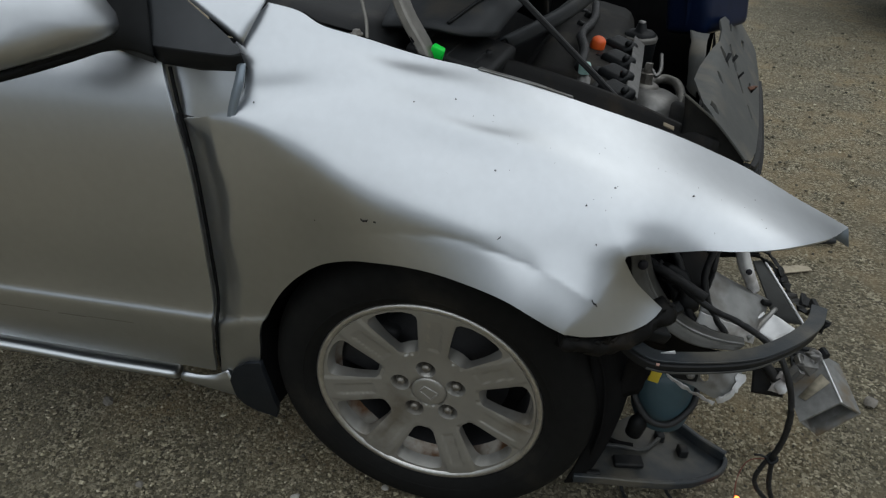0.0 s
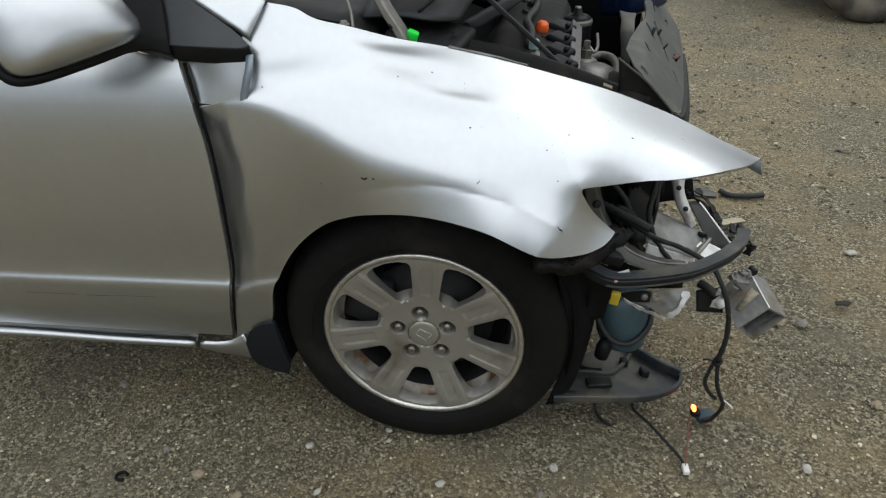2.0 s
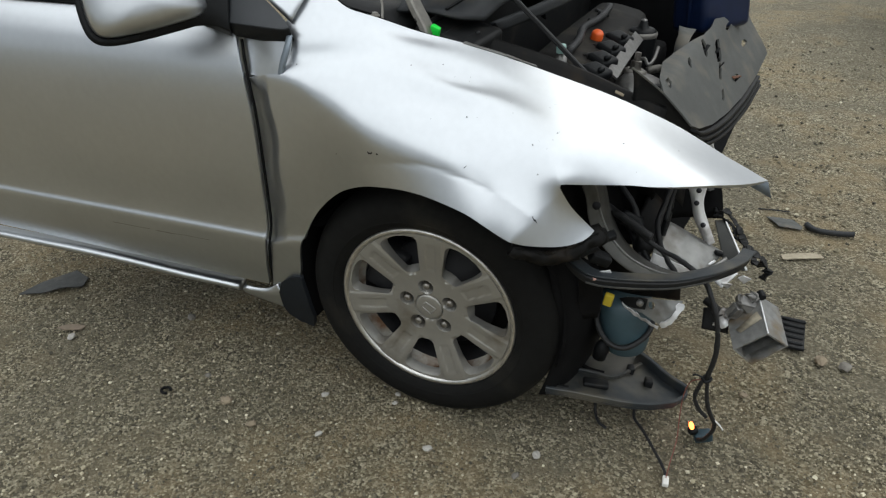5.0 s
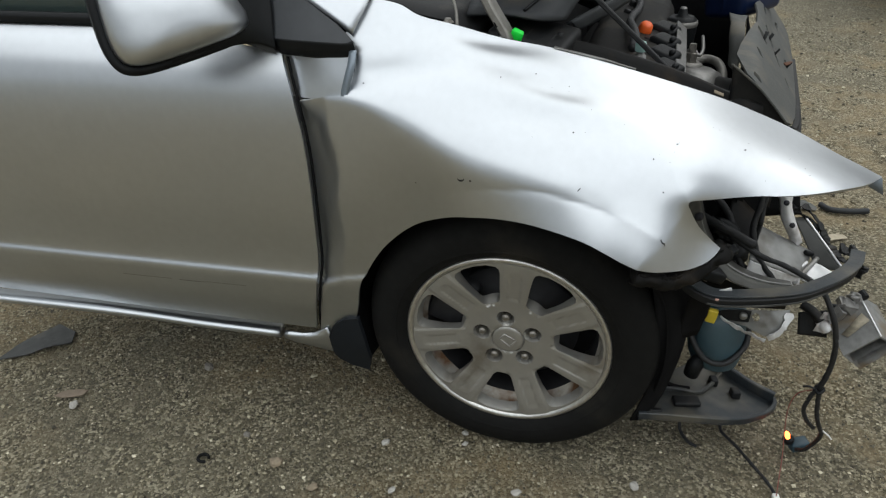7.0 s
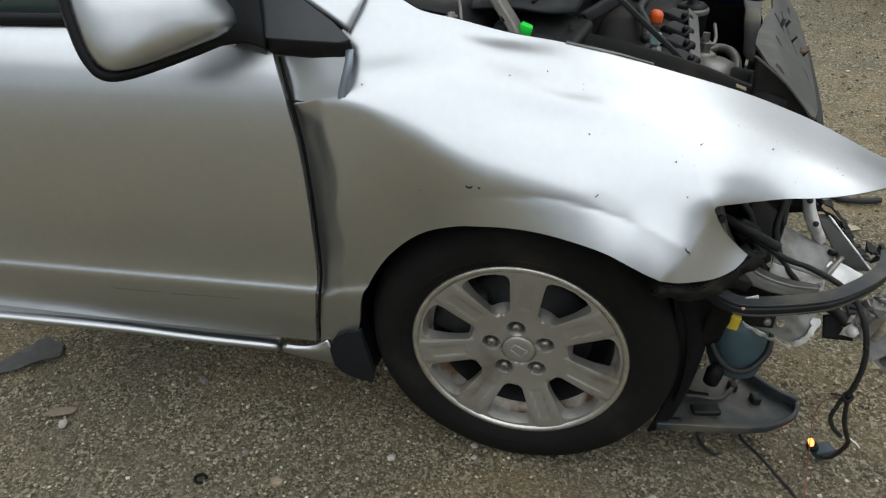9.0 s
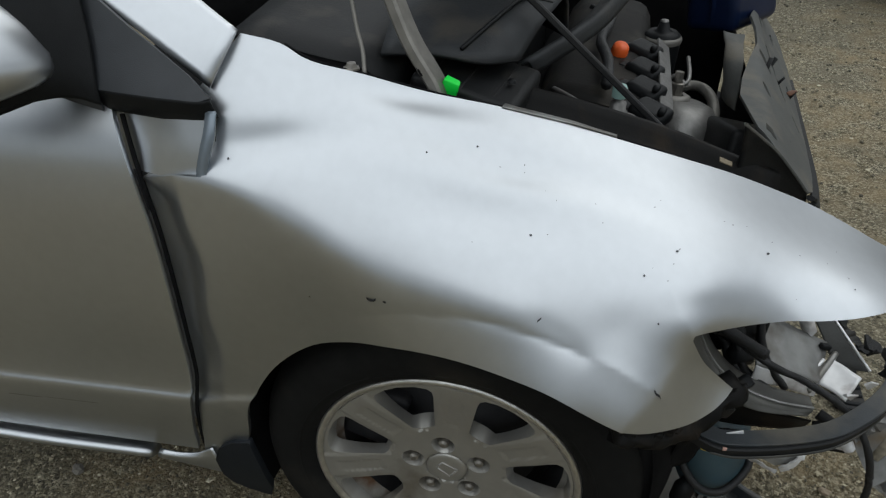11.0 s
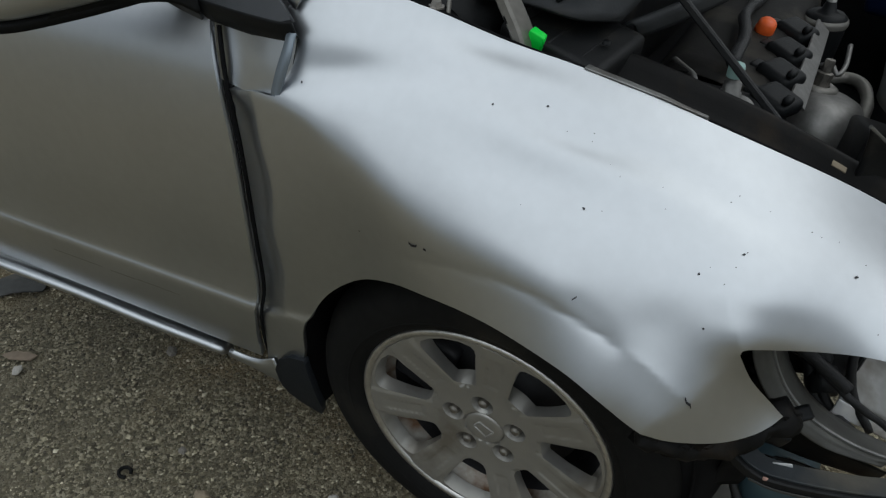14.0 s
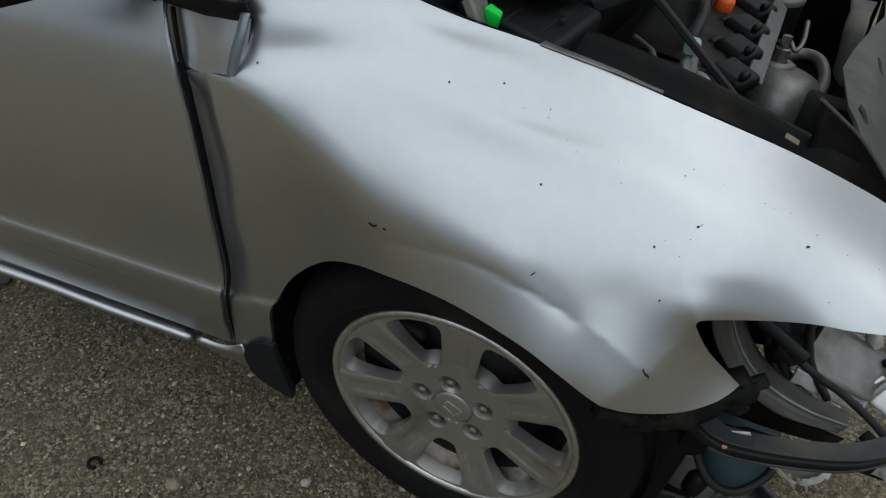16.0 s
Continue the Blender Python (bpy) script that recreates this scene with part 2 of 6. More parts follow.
def lathe(profile, n=48, axis="y", bm=None, m=None):
    """A profile of (radius, along) turned round an axis."""
    bm = bm or bmesh.new()
    rings = []
    for r, a in profile:
        ring = []
        for i in range(n):
            t = 2 * math.pi * i / n
            c, s = r * math.cos(t), r * math.sin(t)
            q = Vector((c, a, s)) if axis == "y" else Vector((c, s, a)) if axis == "z" else Vector((a, c, s))
            ring.append(bm.verts.new(m @ q if m else q))
        rings.append(ring)
    for r, q in zip(rings, rings[1:]):
        for i in range(n):
            bm.faces.new((r[i], r[(i + 1) % n], q[(i + 1) % n], q[i]))
    bmesh.ops.recalc_face_normals(bm, faces=bm.faces)
    return bm


def block(size, bevel=0.004, segments=2, m=None, bm=None, bend=None):
    """A box with rounded edges."""
    own = bmesh.new()
    bmesh.ops.create_cube(own, size=1.0)
    bmesh.ops.scale(own, vec=size, verts=own.verts)
    if bevel:
        bmesh.ops.bevel(own, geom=own.edges[:], offset=bevel, segments=segments, affect="EDGES", profile=0.6)
    if bend:
        for v in own.verts:
            v.co = Vector(bend(v.co))
    if m:
        own.transform(m)
    if bm is None:
        return own
    me = bpy.data.meshes.new("piece")
    own.to_mesh(me)
    own.free()
    bm.from_mesh(me)
    bpy.data.meshes.remove(me)
    return bm


def inside(x, y, poly):
    hit = False
    j = len(poly) - 1
    for i in range(len(poly)):
        (xi, yi), (xj, yj) = poly[i], poly[j]
        if (yi > y) != (yj > y) and x < (xj - xi) * (y - yi) / (yj - yi) + xi:
            hit = not hit
        j = i
    return hit


def resample(poly, step, close=True):
    out = []
    pts = list(poly) + ([poly[0]] if close else [])
    for (a, b), (c, d) in zip(pts, pts[1:]):
        k = max(1, round(math.hypot(c - a, d - b) / step))
        out += [(a + (c - a) * i / k, b + (d - b) * i / k) for i in range(k)]
    return out


def sheet(outline, place, step, holes=(), flange=0.0, slope=-0.12):
    """A panel: the outline in its own two coordinates, filled with an even net, and laid into space by place(p, q). A flange turns back round its edges.
    Returns a bmesh and the true normal of each vertex."""
    def area(r):
        return sum(a * d - b * c for (a, b), (c, d) in zip(r, r[1:] + r[:1]))

    edge = resample(outline, step)
    edge = edge if area(edge) > 0 else edge[::-1]
    rims = [resample(h, step) for h in holes]
    rims = [r if area(r) < 0 else r[::-1] for r in rims]
    pts, edges = [], []
    for r in [edge, *rims]:
        k = len(pts)
        pts += [Vector(q) for q in r]
        edges += [(k + i, k + (i + 1) % len(r)) for i in range(len(r))]
    border = np.array([tuple(q) for q in pts])
    xs, ys = [q[0] for q in edge], [q[1] for q in edge]
    row, y = 0, min(ys) + step * 0.4
    while y < max(ys):
        x = min(xs) + step * (0.25 if row % 2 else 0.75)
        while x < max(xs):
            if ((border - (x, y)) ** 2).sum(1).min() > (0.55 * step) ** 2 and inside(x, y, edge) and not any(inside(x, y, r) for r in rims):
                pts.append(Vector((x, y)))
            x += step
        y += step * 0.87
        row += 1
    verts, _, faces, *_ = geometry.delaunay_2d_cdt(pts, edges, [], 0, 1e-7)
    keep = []
    for f in faces:
        cx, cy = sum(verts[i][0] for i in f) / len(f), sum(verts[i][1] for i in f) / len(f)
        if inside(cx, cy, edge) and not any(inside(cx, cy, r) for r in rims):
            keep.append(f)

    def normal(p, q):
        e = step * 0.3
        return (place(p + e, q) - place(p - e, q)).cross(place(p, q + e) - place(p, q - e)).normalized()

    bm, normals, made = bmesh.new(), [], {}
    for f in keep:
        for i in f:
            if i not in made:
                made[i] = bm.verts.new(place(*verts[i]))
                normals.append(normal(*verts[i]))
        bm.faces.new([made[i] for i in f])
    if flange:
        for r in [edge, *rims]:
            at, out, n = [place(*q) for q in r], [], len(r)
            up = [normal(*q) for q in r]
            for i in range(n):
                out.append((at[(i + 1) % n] - at[i - 1]).cross(up[i]).normalized())
            front = [bm.verts.new(a) for a in at]
            normals += [(o + u * 0.4).normalized() for o, u in zip(out, up)]
            rear = [bm.verts.new(a - u * flange + o * flange * slope) for a, u, o in zip(at, up, out)]
            normals += [(o + u * max(0.0, slope)).normalized() for o, u in zip(out, up)]
            for i in range(n):
                k = (i + 1) % n
                bm.faces.new((front[i], rear[i], rear[k], front[k]))
    return bm, normals


def panel(name, form, mat, parent, label="", m=None):
    bm, normals = form
    ob = part(name, bm, mat, parent, label, m=m)
    ob.data.normals_split_custom_set_from_vertices(normals)
    return ob


def thicken(ob, thick, offset=-1.0):
    mod = ob.modifiers.new("thickness", "SOLIDIFY")
    mod.thickness, mod.offset = thick, offset
    return ob


def crumple(bm, amount, scale):
    for v in bm.verts:
        v.co += Vector((noise.noise(v.co * scale), noise.noise(v.co * scale + Vector((7, 0, 0))), noise.noise(v.co * scale + Vector((0, 7, 0))))) * amount
    return bm


def patch(name, rows, mat, label="", parent=None, thick=0.002, per=4, crinkle=0.0, scale=30.0):
    """A bent sheet lofted between lines of equal length."""
    lines = [spline(r, per) for r in rows]
    cols = list(zip(*lines))
    fine = [spline(c, per) for c in cols]
    bm = bmesh.new()
    net = [[bm.verts.new(q) for q in f] for f in fine]
    for a, b in zip(net, net[1:]):
        for i in range(len(a) - 1):
            bm.faces.new((a[i], a[i + 1], b[i + 1], b[i]))
    if crinkle:
        crumple(bm, crinkle, scale)
    bmesh.ops.recalc_face_normals(bm, faces=bm.faces)
    return thicken(part(name, bm, mat, parent or car, label), thick, 0)


class Smooth:
    """A smooth height over two coordinates, drawn through a panel's character lines (thin plate)."""

    def __init__(self, rows, loose=0.0):
        self.at = np.array([r[:2] for r in rows], float)
        n = len(rows)
        a = np.zeros((n + 3, n + 3))
        a[:n, :n] = self.kernel(self.at) + np.diag([r[3] if len(r) > 3 else loose for r in rows])
        a[:n, n], a[:n, n + 1:] = 1, self.at
        a[n, :n], a[n + 1:, :n] = 1, self.at.T
        self.w = np.linalg.solve(a, np.r_[[r[2] for r in rows], 0, 0, 0])

    def kernel(self, q):
        d = ((q[:, None] - self.at[None]) ** 2).sum(-1) + 1e-12
        return 0.5 * d * np.log(d)

    def __call__(self, p, q):
        k = self.kernel(np.array([[p, q]]))[0]
        return float(k @ self.w[:-3] + self.w[-3] + self.w[-2] * p + self.w[-1] * q)


def to_line(p, q, line):
    """Distance from a chart point to a polyline, and how far along it (0 to 1)."""
    best, where = 9.0, 0.0
    n = len(line) - 1
    for i, ((a, b), (c, d)) in enumerate(zip(line, line[1:])):
        t = min(1.0, max(0.0, ((p - a) * (c - a) + (q - b) * (d - b)) / ((c - a) ** 2 + (d - b) ** 2)))
        e = math.hypot(p - a - t * (c - a), q - b - t * (d - b))
        if e < best:
            best, where = e, (i + t) / n
    return best, where


def bell(d, w):
    return math.exp(-0.5 * (d / w) ** 2)


def ramp01(x, a, b):
    t = min(1.0, max(0.0, (x - a) / (b - a)))
    return t * t * (3 - 2 * t)


def along(x, knots):
    """Smooth interpolation of (x, value) knots."""
    xs, vs = zip(*knots)
    if x <= xs[0]:
        return vs[0]
    for i in range(len(xs) - 1):
        if x <= xs[i + 1]:
            t = (x - xs[i]) / (xs[i + 1] - xs[i])
            def slope(k):
                if k <= 0 or k >= len(xs) - 1:
                    j = min(max(k, 0), len(xs) - 2)
                    j = 0 if k <= 0 else len(xs) - 2
                    return (vs[j + 1] - vs[j]) / (xs[j + 1] - xs[j])
                return (vs[k + 1] - vs[k - 1]) / (xs[k + 1] - xs[k - 1])
            w = xs[i + 1] - xs[i]
            a, b = slope(i) * w, slope(i + 1) * w
            return vs[i] * (2 * t**3 - 3 * t * t + 1) + a * (t**3 - 2 * t * t + t) + vs[i + 1] * (-2 * t**3 + 3 * t * t) + b * (t**3 - t * t)
    return vs[-1]


# ---- the ground ----
def build_ground():
    """One sheet to the horizon, uneven near the car."""
    bm = bmesh.new()
    near = [-2.4 + 0.03 * i for i in range(180)]
    xs = [-400, -120, -40, -12, -5] + near + [4, 6, 12, 40, 120, 400]
    ys = [-400, -120, -40, -12, -5] + [-2.0 + 0.03 * i for i in range(190)] + [4.5, 7, 12, 40, 120, 400]
    grid = []
    for y in ys:
        row = []
        for x in xs:
            k = 1.0 if abs(x) < 4 and -3 < y < 5 else 0.0
            z = k * (0.006 * noise.noise((x * 1.7, y * 1.7, 0)) + 0.004 * noise.noise((x * 7, y * 7, 3)) + 0.002 * noise.noise((x * 23, y * 23, 5)))
            row.append(bm.verts.new((x, y, z - 0.004)))
        grid.append(row)
    for a, b in zip(grid, grid[1:]):
        for i in range(len(xs) - 1):
            bm.faces.new((a[i], a[i + 1], b[i + 1], b[i]))
    return tagged(part("ground", bm, GRAVEL), "compacted grey-brown gravel yard with dusty patches", "ground", kind="structure")


build_ground()


def rough_stone(bm, c, r, rng, flat=0.6):
    """A small broken stone of a few faces."""
    turn = Euler((rng.uniform(0, 6), rng.uniform(0, 6), rng.uniform(0, 6))).to_matrix()
    dirs = [(1, 0, 0), (-1, 0, 0), (0, 1, 0), (0, -1, 0), (0, 0, 1), (0, 0, -1)]
    v = []
    for d in dirs:
        q = turn @ (Vector(d) * r * rng.uniform(0.7, 1.25))
        v.append(bm.append((c[0] + q.x, c[1] + q.y, c[2] + q.z * flat)) or len(bm) - 1)
    return [(v[a], v[b], v[c2]) for a, b, c2 in ((0, 2, 4), (2, 1, 4), (1, 3, 4), (3, 0, 4), (2, 0, 5), (1, 2, 5), (3, 1, 5), (0, 3, 5))]


def scatter_gravel():
    rng = random.Random(4)
    verts, faces = [], []
    for _ in range(42000):
        y = -0.9 + 5.4 * rng.random() ** 1.7
        x = rng.uniform(-1.9, 2.6)
        r = 0.0018 + 0.0060 * rng.random() ** 4
        if y > 1.2:
            r *= 1.5
        k = noise.noise((x * 1.3, y * 1.3, 9))
        if rng.random() > 0.75 + 0.5 * k:
            continue
        faces += rough_stone(verts, (x, y, r * 0.15), r, rng)
    for _ in range(52000):
        x, y = rng.uniform(-1.65, 1.15), rng.uniform(-0.78, 0.55)
        if rng.random() < 0.80 + 0.5 * noise.noise((x * 1.3, y * 1.3, 9)):
            r = 0.0016 + 0.0034 * rng.random() ** 3
            faces += rough_stone(verts, (x, y, r * 0.25), r, rng)
    me = bpy.data.meshes.new("loose_gravel")
    me.from_pydata(verts, [], faces)
    me.materials.append(STONE)
    return tagged(new("loose_gravel", me), "loose grey and tan chips of gravel on the ground", "gravel", kind="stuff")


scatter_gravel()

# ---- the car: body panels ----
car = tagged(new("damaged_car"), "silver car with crumpled front wing and bumper torn off, on gravel", "car")
ROOT2 = math.sqrt(0.5)


def flat(x, y, z):
    """A body point as length, girth and height over the wing's leaning chart."""
    return x, (y + z) * ROOT2, (z - y) * ROOT2


HOOD_EDGE = [(-0.262, 0.02, 1.005), (-0.20, 0.042, 0.985), (-0.117, 0.030, 0.960), (-0.028, 0.080, 0.928), (0.08, 0.10, 0.903), (0.188, 0.120, 0.876), (0.296, 0.165, 0.837), (0.45, 0.215, 0.765), (0.56, 0.24, 0.712), (0.643, 0.253, 0.671)]
TOP_LINE = [(-0.302, -0.038, 0.962), (-0.252, -0.057, 0.871), (-0.13, -0.02, 0.885), (-0.021, 0.006, 0.882), (0.033, 0.032, 0.888), (0.205, 0.095, 0.846), (0.281, 0.026, 0.783), (0.359, 0.140, 0.798), (0.390, 0.080, 0.768)]
MID_LINE = [(-0.281, -0.076, 0.849), (-0.05, -0.06, 0.82), (0.114, -0.029, 0.814), (0.248, -0.022, 0.777), (0.272, -0.048, 0.731), (0.316, -0.046, 0.723)]
RIDGE = [(-0.224, -0.088, 0.842), (-0.166, -0.095, 0.812), (-0.108, -0.103, 0.776), (-0.061, -0.104, 0.738), (0.14, -0.084, 0.740)]
CREASE = [(-0.15, -0.092, 0.700), (-0.08, -0.102, 0.716), (0.0, -0.103, 0.730), (0.054, -0.099, 0.730), (0.11, -0.093, 0.718), (0.18, -0.094, 0.703), (0.225, -0.093, 0.687), (0.285, -0.085, 0.659)]
ARCH = [(-0.425, -0.026, 0.207), (-0.385, -0.036, 0.238), (-0.345, -0.044, 0.30), (-0.318, -0.050, 0.36), (-0.298, -0.055, 0.43), (-0.270, -0.059, 0.49), (-0.225, -0.060, 0.550), (-0.164, -0.068, 0.605), (-0.10, -0.084, 0.640), (-0.044, -0.104, 0.664), (0.01, -0.110, 0.672), (0.06, -0.115, 0.674), (0.11, -0.118, 0.668), (0.16, -0.120, 0.657), (0.202, -0.122, 0.641), (0.230, -0.123, 0.630), (0.251, -0.123, 0.623)]
NOSE = [(0.251, -0.123, 0.623), (0.282, -0.105, 0.6125), (0.325, -0.071, 0.604), (0.354, -0.040, 0.604), (0.369, -0.018, 0.608), (0.377, -0.004, 0.616)]
LAMP_EDGE = [(0.377, -0.004, 0.616), (0.357, -0.006, 0.632), (0.334, -0.018, 0.660), (0.318, -0.034, 0.696), (0.314, -0.046, 0.717), (0.322, -0.044, 0.726), (0.37, 0.0, 0.713), (0.42, 0.030, 0.708), (0.464, 0.040, 0.711), (0.511, 0.058, 0.714), (0.558, 0.095, 0.712), (0.605, 0.165, 0.694), (0.643, 0.253, 0.671)]
REAR_FACE = [(-0.30, -0.086, 0.76), (-0.27, -0.086, 0.66), (-0.31, -0.076, 0.56), (-0.34, -0.060, 0.437), (-0.37, -0.047, 0.33)]
GAP = [(-0.432, -0.032, 0.225), (-0.424, -0.045, 0.285), (-0.386, -0.066, 0.44), (-0.373, -0.076, 0.56), (-0.368, -0.080, 0.664), (-0.371, -0.078, 0.76), (-0.386, -0.068, 0.839)]


def lean(points):
    return [flat(*p) for p in points]


RIDGE_Q = [(-0.29, 0.546), (-0.227, 0.534), (-0.165, 0.508), (-0.104, 0.479), (-0.043, 0.460), (0.036, 0.457), (0.132, 0.455), (0.24, 0.45)]
CREASE_Q = [(-0.191, 0.405), (-0.13, 0.419), (-0.064, 0.430), (0.007, 0.441), (0.075, 0.4455), (0.135, 0.441), (0.190, 0.432), (0.235, 0.419), (0.284, 0.405), (0.34, 0.392)]
GAP_X = [(0.131, -0.425), (0.170, -0.420), (0.264, -0.386), (0.342, -0.373), (0.413, -0.368), (0.482, -0.371), (0.545, -0.386)]


def ridge(p, q):
    """The bend between the wing's top and its side."""
    d = q - along(p, RIDGE_Q)
    k = 0.10 + 0.34 * (1 - ramp01(p, -0.16, 0.08))
    w = 0.010 + 0.022 * ramp01(p, -0.27, -0.10)
    return k * 0.055 * math.exp(-math.sqrt(d * d + w * w) / 0.055) * (1 - ramp01(p, 0.12, 0.26))


FITTED = [(*f, loose) for line, loose in ((HOOD_EDGE[:-3] + TOP_LINE[1:] + MID_LINE[:-1], 0.05), (RIDGE[:-1] + CREASE[:2], 0.02), (RIDGE[-1:] + CREASE[2:5], 0.15), (CREASE[5:], 0.6), (HOOD_EDGE[-3:] + LAMP_EDGE[1:-1] + REAR_FACE + GAP, 0.003), (ARCH[:9] + NOSE, 0.010), (ARCH[9:13], 0.04), (ARCH[13:-1], 0.2)) for f in lean(line)]


def flare(p, q):
    """The wheel arch flare, leaning out below its crease."""
    d = q - along(p, CREASE_Q)
    return 0.11 * 0.5 * (math.sqrt(d * d + 0.002 ** 2) - d) * ramp01(p, -0.18, -0.02) * (1 - ramp01(p, 0.17, 0.23))


# flat facets that the blow left behind the lamp: above and below the fold, and the nose itself
FITTED += [(p, q, 0.556 - 0.215 * (p - 0.195) + 0.19 * (q - 0.432), 0.004) for p, q in [(0.215, 0.415), (0.232, 0.390), (0.250, 0.372), (0.262, 0.405), (0.245, 0.430), (0.225, 0.465), (0.262, 0.455)]]
FITTED += [(p, q, 0.531 - 0.98 * (p - 0.284) + 0.558 * (q - 0.404), 0.004) for p, q in [(0.300, 0.400), (0.310, 0.430)]]
base_form = Smooth([(p, q, h - ridge(p, q) - flare(p, q), loose) for p, q, h, loose in FITTED])


def oval(p, q, cp, cq, lp, lq, turn=0.0):
    c, s = math.cos(turn), math.sin(turn)
    a, b = (p - cp) * c + (q - cq) * s, -(p - cp) * s + (q - cq) * c
    return math.exp(-0.5 * ((a / lp) ** 2 + (b / lq) ** 2))


def side(p, q, a, b):
    """Signed distance from the line a-b, positive on its right."""
    dx, dy = b[0] - a[0], b[1] - a[1]
    return ((p - a[0]) * dy - (q - a[1]) * dx) / math.hypot(dx, dy)


def dents(p, q):
    h = 0.0
    # sharp valley along the upper edge of the wheel arch flare
    d = q - along(p, CREASE_Q)
    fade = ramp01(p, -0.16, 0.0) * (1 - ramp01(p, 0.17, 0.22))
    w = 0.0075 if d > 0 else 0.0095
    h -= 0.0014 * math.exp(-math.sqrt(d * d + 0.0008 ** 2) / w) * fade
    # fold that runs on from the crease to the nose, and the one from the lamp down to the arch corner
    e, t = to_line(p, q, [(0.185, 0.436), (0.232, 0.424), (0.284, 0.404)])
    h += 0.0020 * math.exp(-math.sqrt(e * e + 0.002 ** 2) / 0.016) * ramp01(t, 0.0, 0.55) * (1 - ramp01(t, 0.9, 1.0) * 0.5)
    e, t = to_line(p, q, [(0.318, 0.476), (0.300, 0.440), (0.284, 0.404), (0.251, 0.3535)])
    h += 0.0036 * math.exp(-math.sqrt(e * e + 0.002 ** 2) / 0.020)
    e, t = to_line(p, q, [(0.142, 0.459), (0.175, 0.447), (0.1945, 0.430)])
    h -= 0.0005 * bell(e, 0.008)
    # fold above the lamp, with a hollow on either side
    e, t = to_line(p, q, [(0.278, 0.522), (0.296, 0.502), (0.314, 0.476)])
    h += 0.0020 * math.exp(-math.sqrt(e * e + 0.002 ** 2) / 0.012)
    h -= 0.0022 * oval(p, q, 0.325, 0.515, 0.035, 0.012, 0.25)
    h -= 0.0015 * oval(p, q, 0.245, 0.478, 0.028, 0.022, 0.3)
    # shallow dents along the top
    h -= 0.0066 * oval(p, q, 0.057, 0.566, 0.060, 0.021, 0.02)
    h -= 0.0036 * oval(p, q, 0.070, 0.620, 0.040, 0.012, 0.0)
    h -= 0.0100 * oval(p, q, -0.068, 0.697, 0.060, 0.020, 0.08)
    h -= 0.0085 * oval(p, q, -0.195, 0.605, 0.070, 0.018, 0.28)
    # shoulder above the wheel arch
    h += 0.0045 * bell(q - along(p, RIDGE_Q) - 0.006, 0.026) * ramp01(p, -0.20, -0.08) * (1 - ramp01(p, 0.10, 0.17))
    # long shallow waves along the top
    h -= 0.0030 * oval(p, q, 0.02, 0.648, 0.11, 0.013, -0.04)
    h += 0.0018 * oval(p, q, 0.04, 0.606, 0.13, 0.012, -0.02)
    h -= 0.0016 * oval(p, q, 0.27, 0.615, 0.10, 0.015, -0.10)
    # crease that runs on from the door
    h += 0.013 * 0.5 * (1 - math.tanh((q - 0.272 - 0.2 * (p + 0.34)) / 0.007)) * ramp01(q, 0.20, 0.262) * (1 - ramp01(p, -0.24, -0.15))
    # edge pushed in beside the door
    x = along(q, GAP_X)
    near = ramp01(q, 0.20, 0.34) * (1 - 0.7 * ramp01(q, 0.51, 0.56))
    wide = 0.048 + 0.014 * bell(q - 0.47, 0.09) + 0.004 * math.sin(60 * q)
    s = wide - (p - x)
    h -= 0.046 * math.tanh(0.95 * 0.5 * (math.sqrt(s * s + 0.006 ** 2) + s) / 0.046) * near
    return h


def wing_place(p, q):
    h = base_form(p, q) + ridge(p, q) + flare(p, q) + dents(p, q)
    return Vector((p, (q - h) * ROOT2, (q + h) * ROOT2))


def chart(points, per=4):
    return [flat(*p)[:2] for p in spline(points, per)]


HOOD_LINE = [(-0.262, 0.725), (-0.214, 0.7221), (-0.174, 0.7085), (-0.11, 0.7085), (-0.028, 0.7077), (0.047, 0.7095), (0.13, 0.7093), (0.20, 0.7063), (0.27, 0.7058), (0.34, 0.7068), (0.40, 0.7048), (0.4665, 0.6983), (0.5594, 0.6712), (0.615, 0.658), (0.643, 0.653)]
BAY_EDGE = [tuple(wing_place(p, q)) for p, q in HOOD_LINE]


def wing_outline():
    rear_top = [(-0.386, -0.068, 0.839), (-0.283, -0.074, 0.850), (-0.272, -0.058, 0.90), (-0.273, -0.047, 0.925), (-0.303, -0.038, 0.962), (-0.262, 0.02, 1.005)]
    line = [(v.x, v.y) for v in spline([(p, q, 0) for p, q in HOOD_LINE], 4)] + chart(LAMP_EDGE[::-1])[1:] + chart(NOSE[::-1])[1:] + chart(ARCH[::-1])[1:]
    line += [(p - 0.003 * ramp01(q, 0.24, 0.34) - 0.034 * ramp01(q, 0.20, 0.27) * (1 - ramp01(q, 0.50, 0.54)), q) for p, q in chart(GAP)]
    line += [flat(*p)[:2] for p in rear_top[1:-1]]
    return line


wing = panel("front_wing", sheet(wing_outline(), wing_place, 0.0062, flange=0.010), PAINT, car, "buckled silver front wing with creases over the wheel")


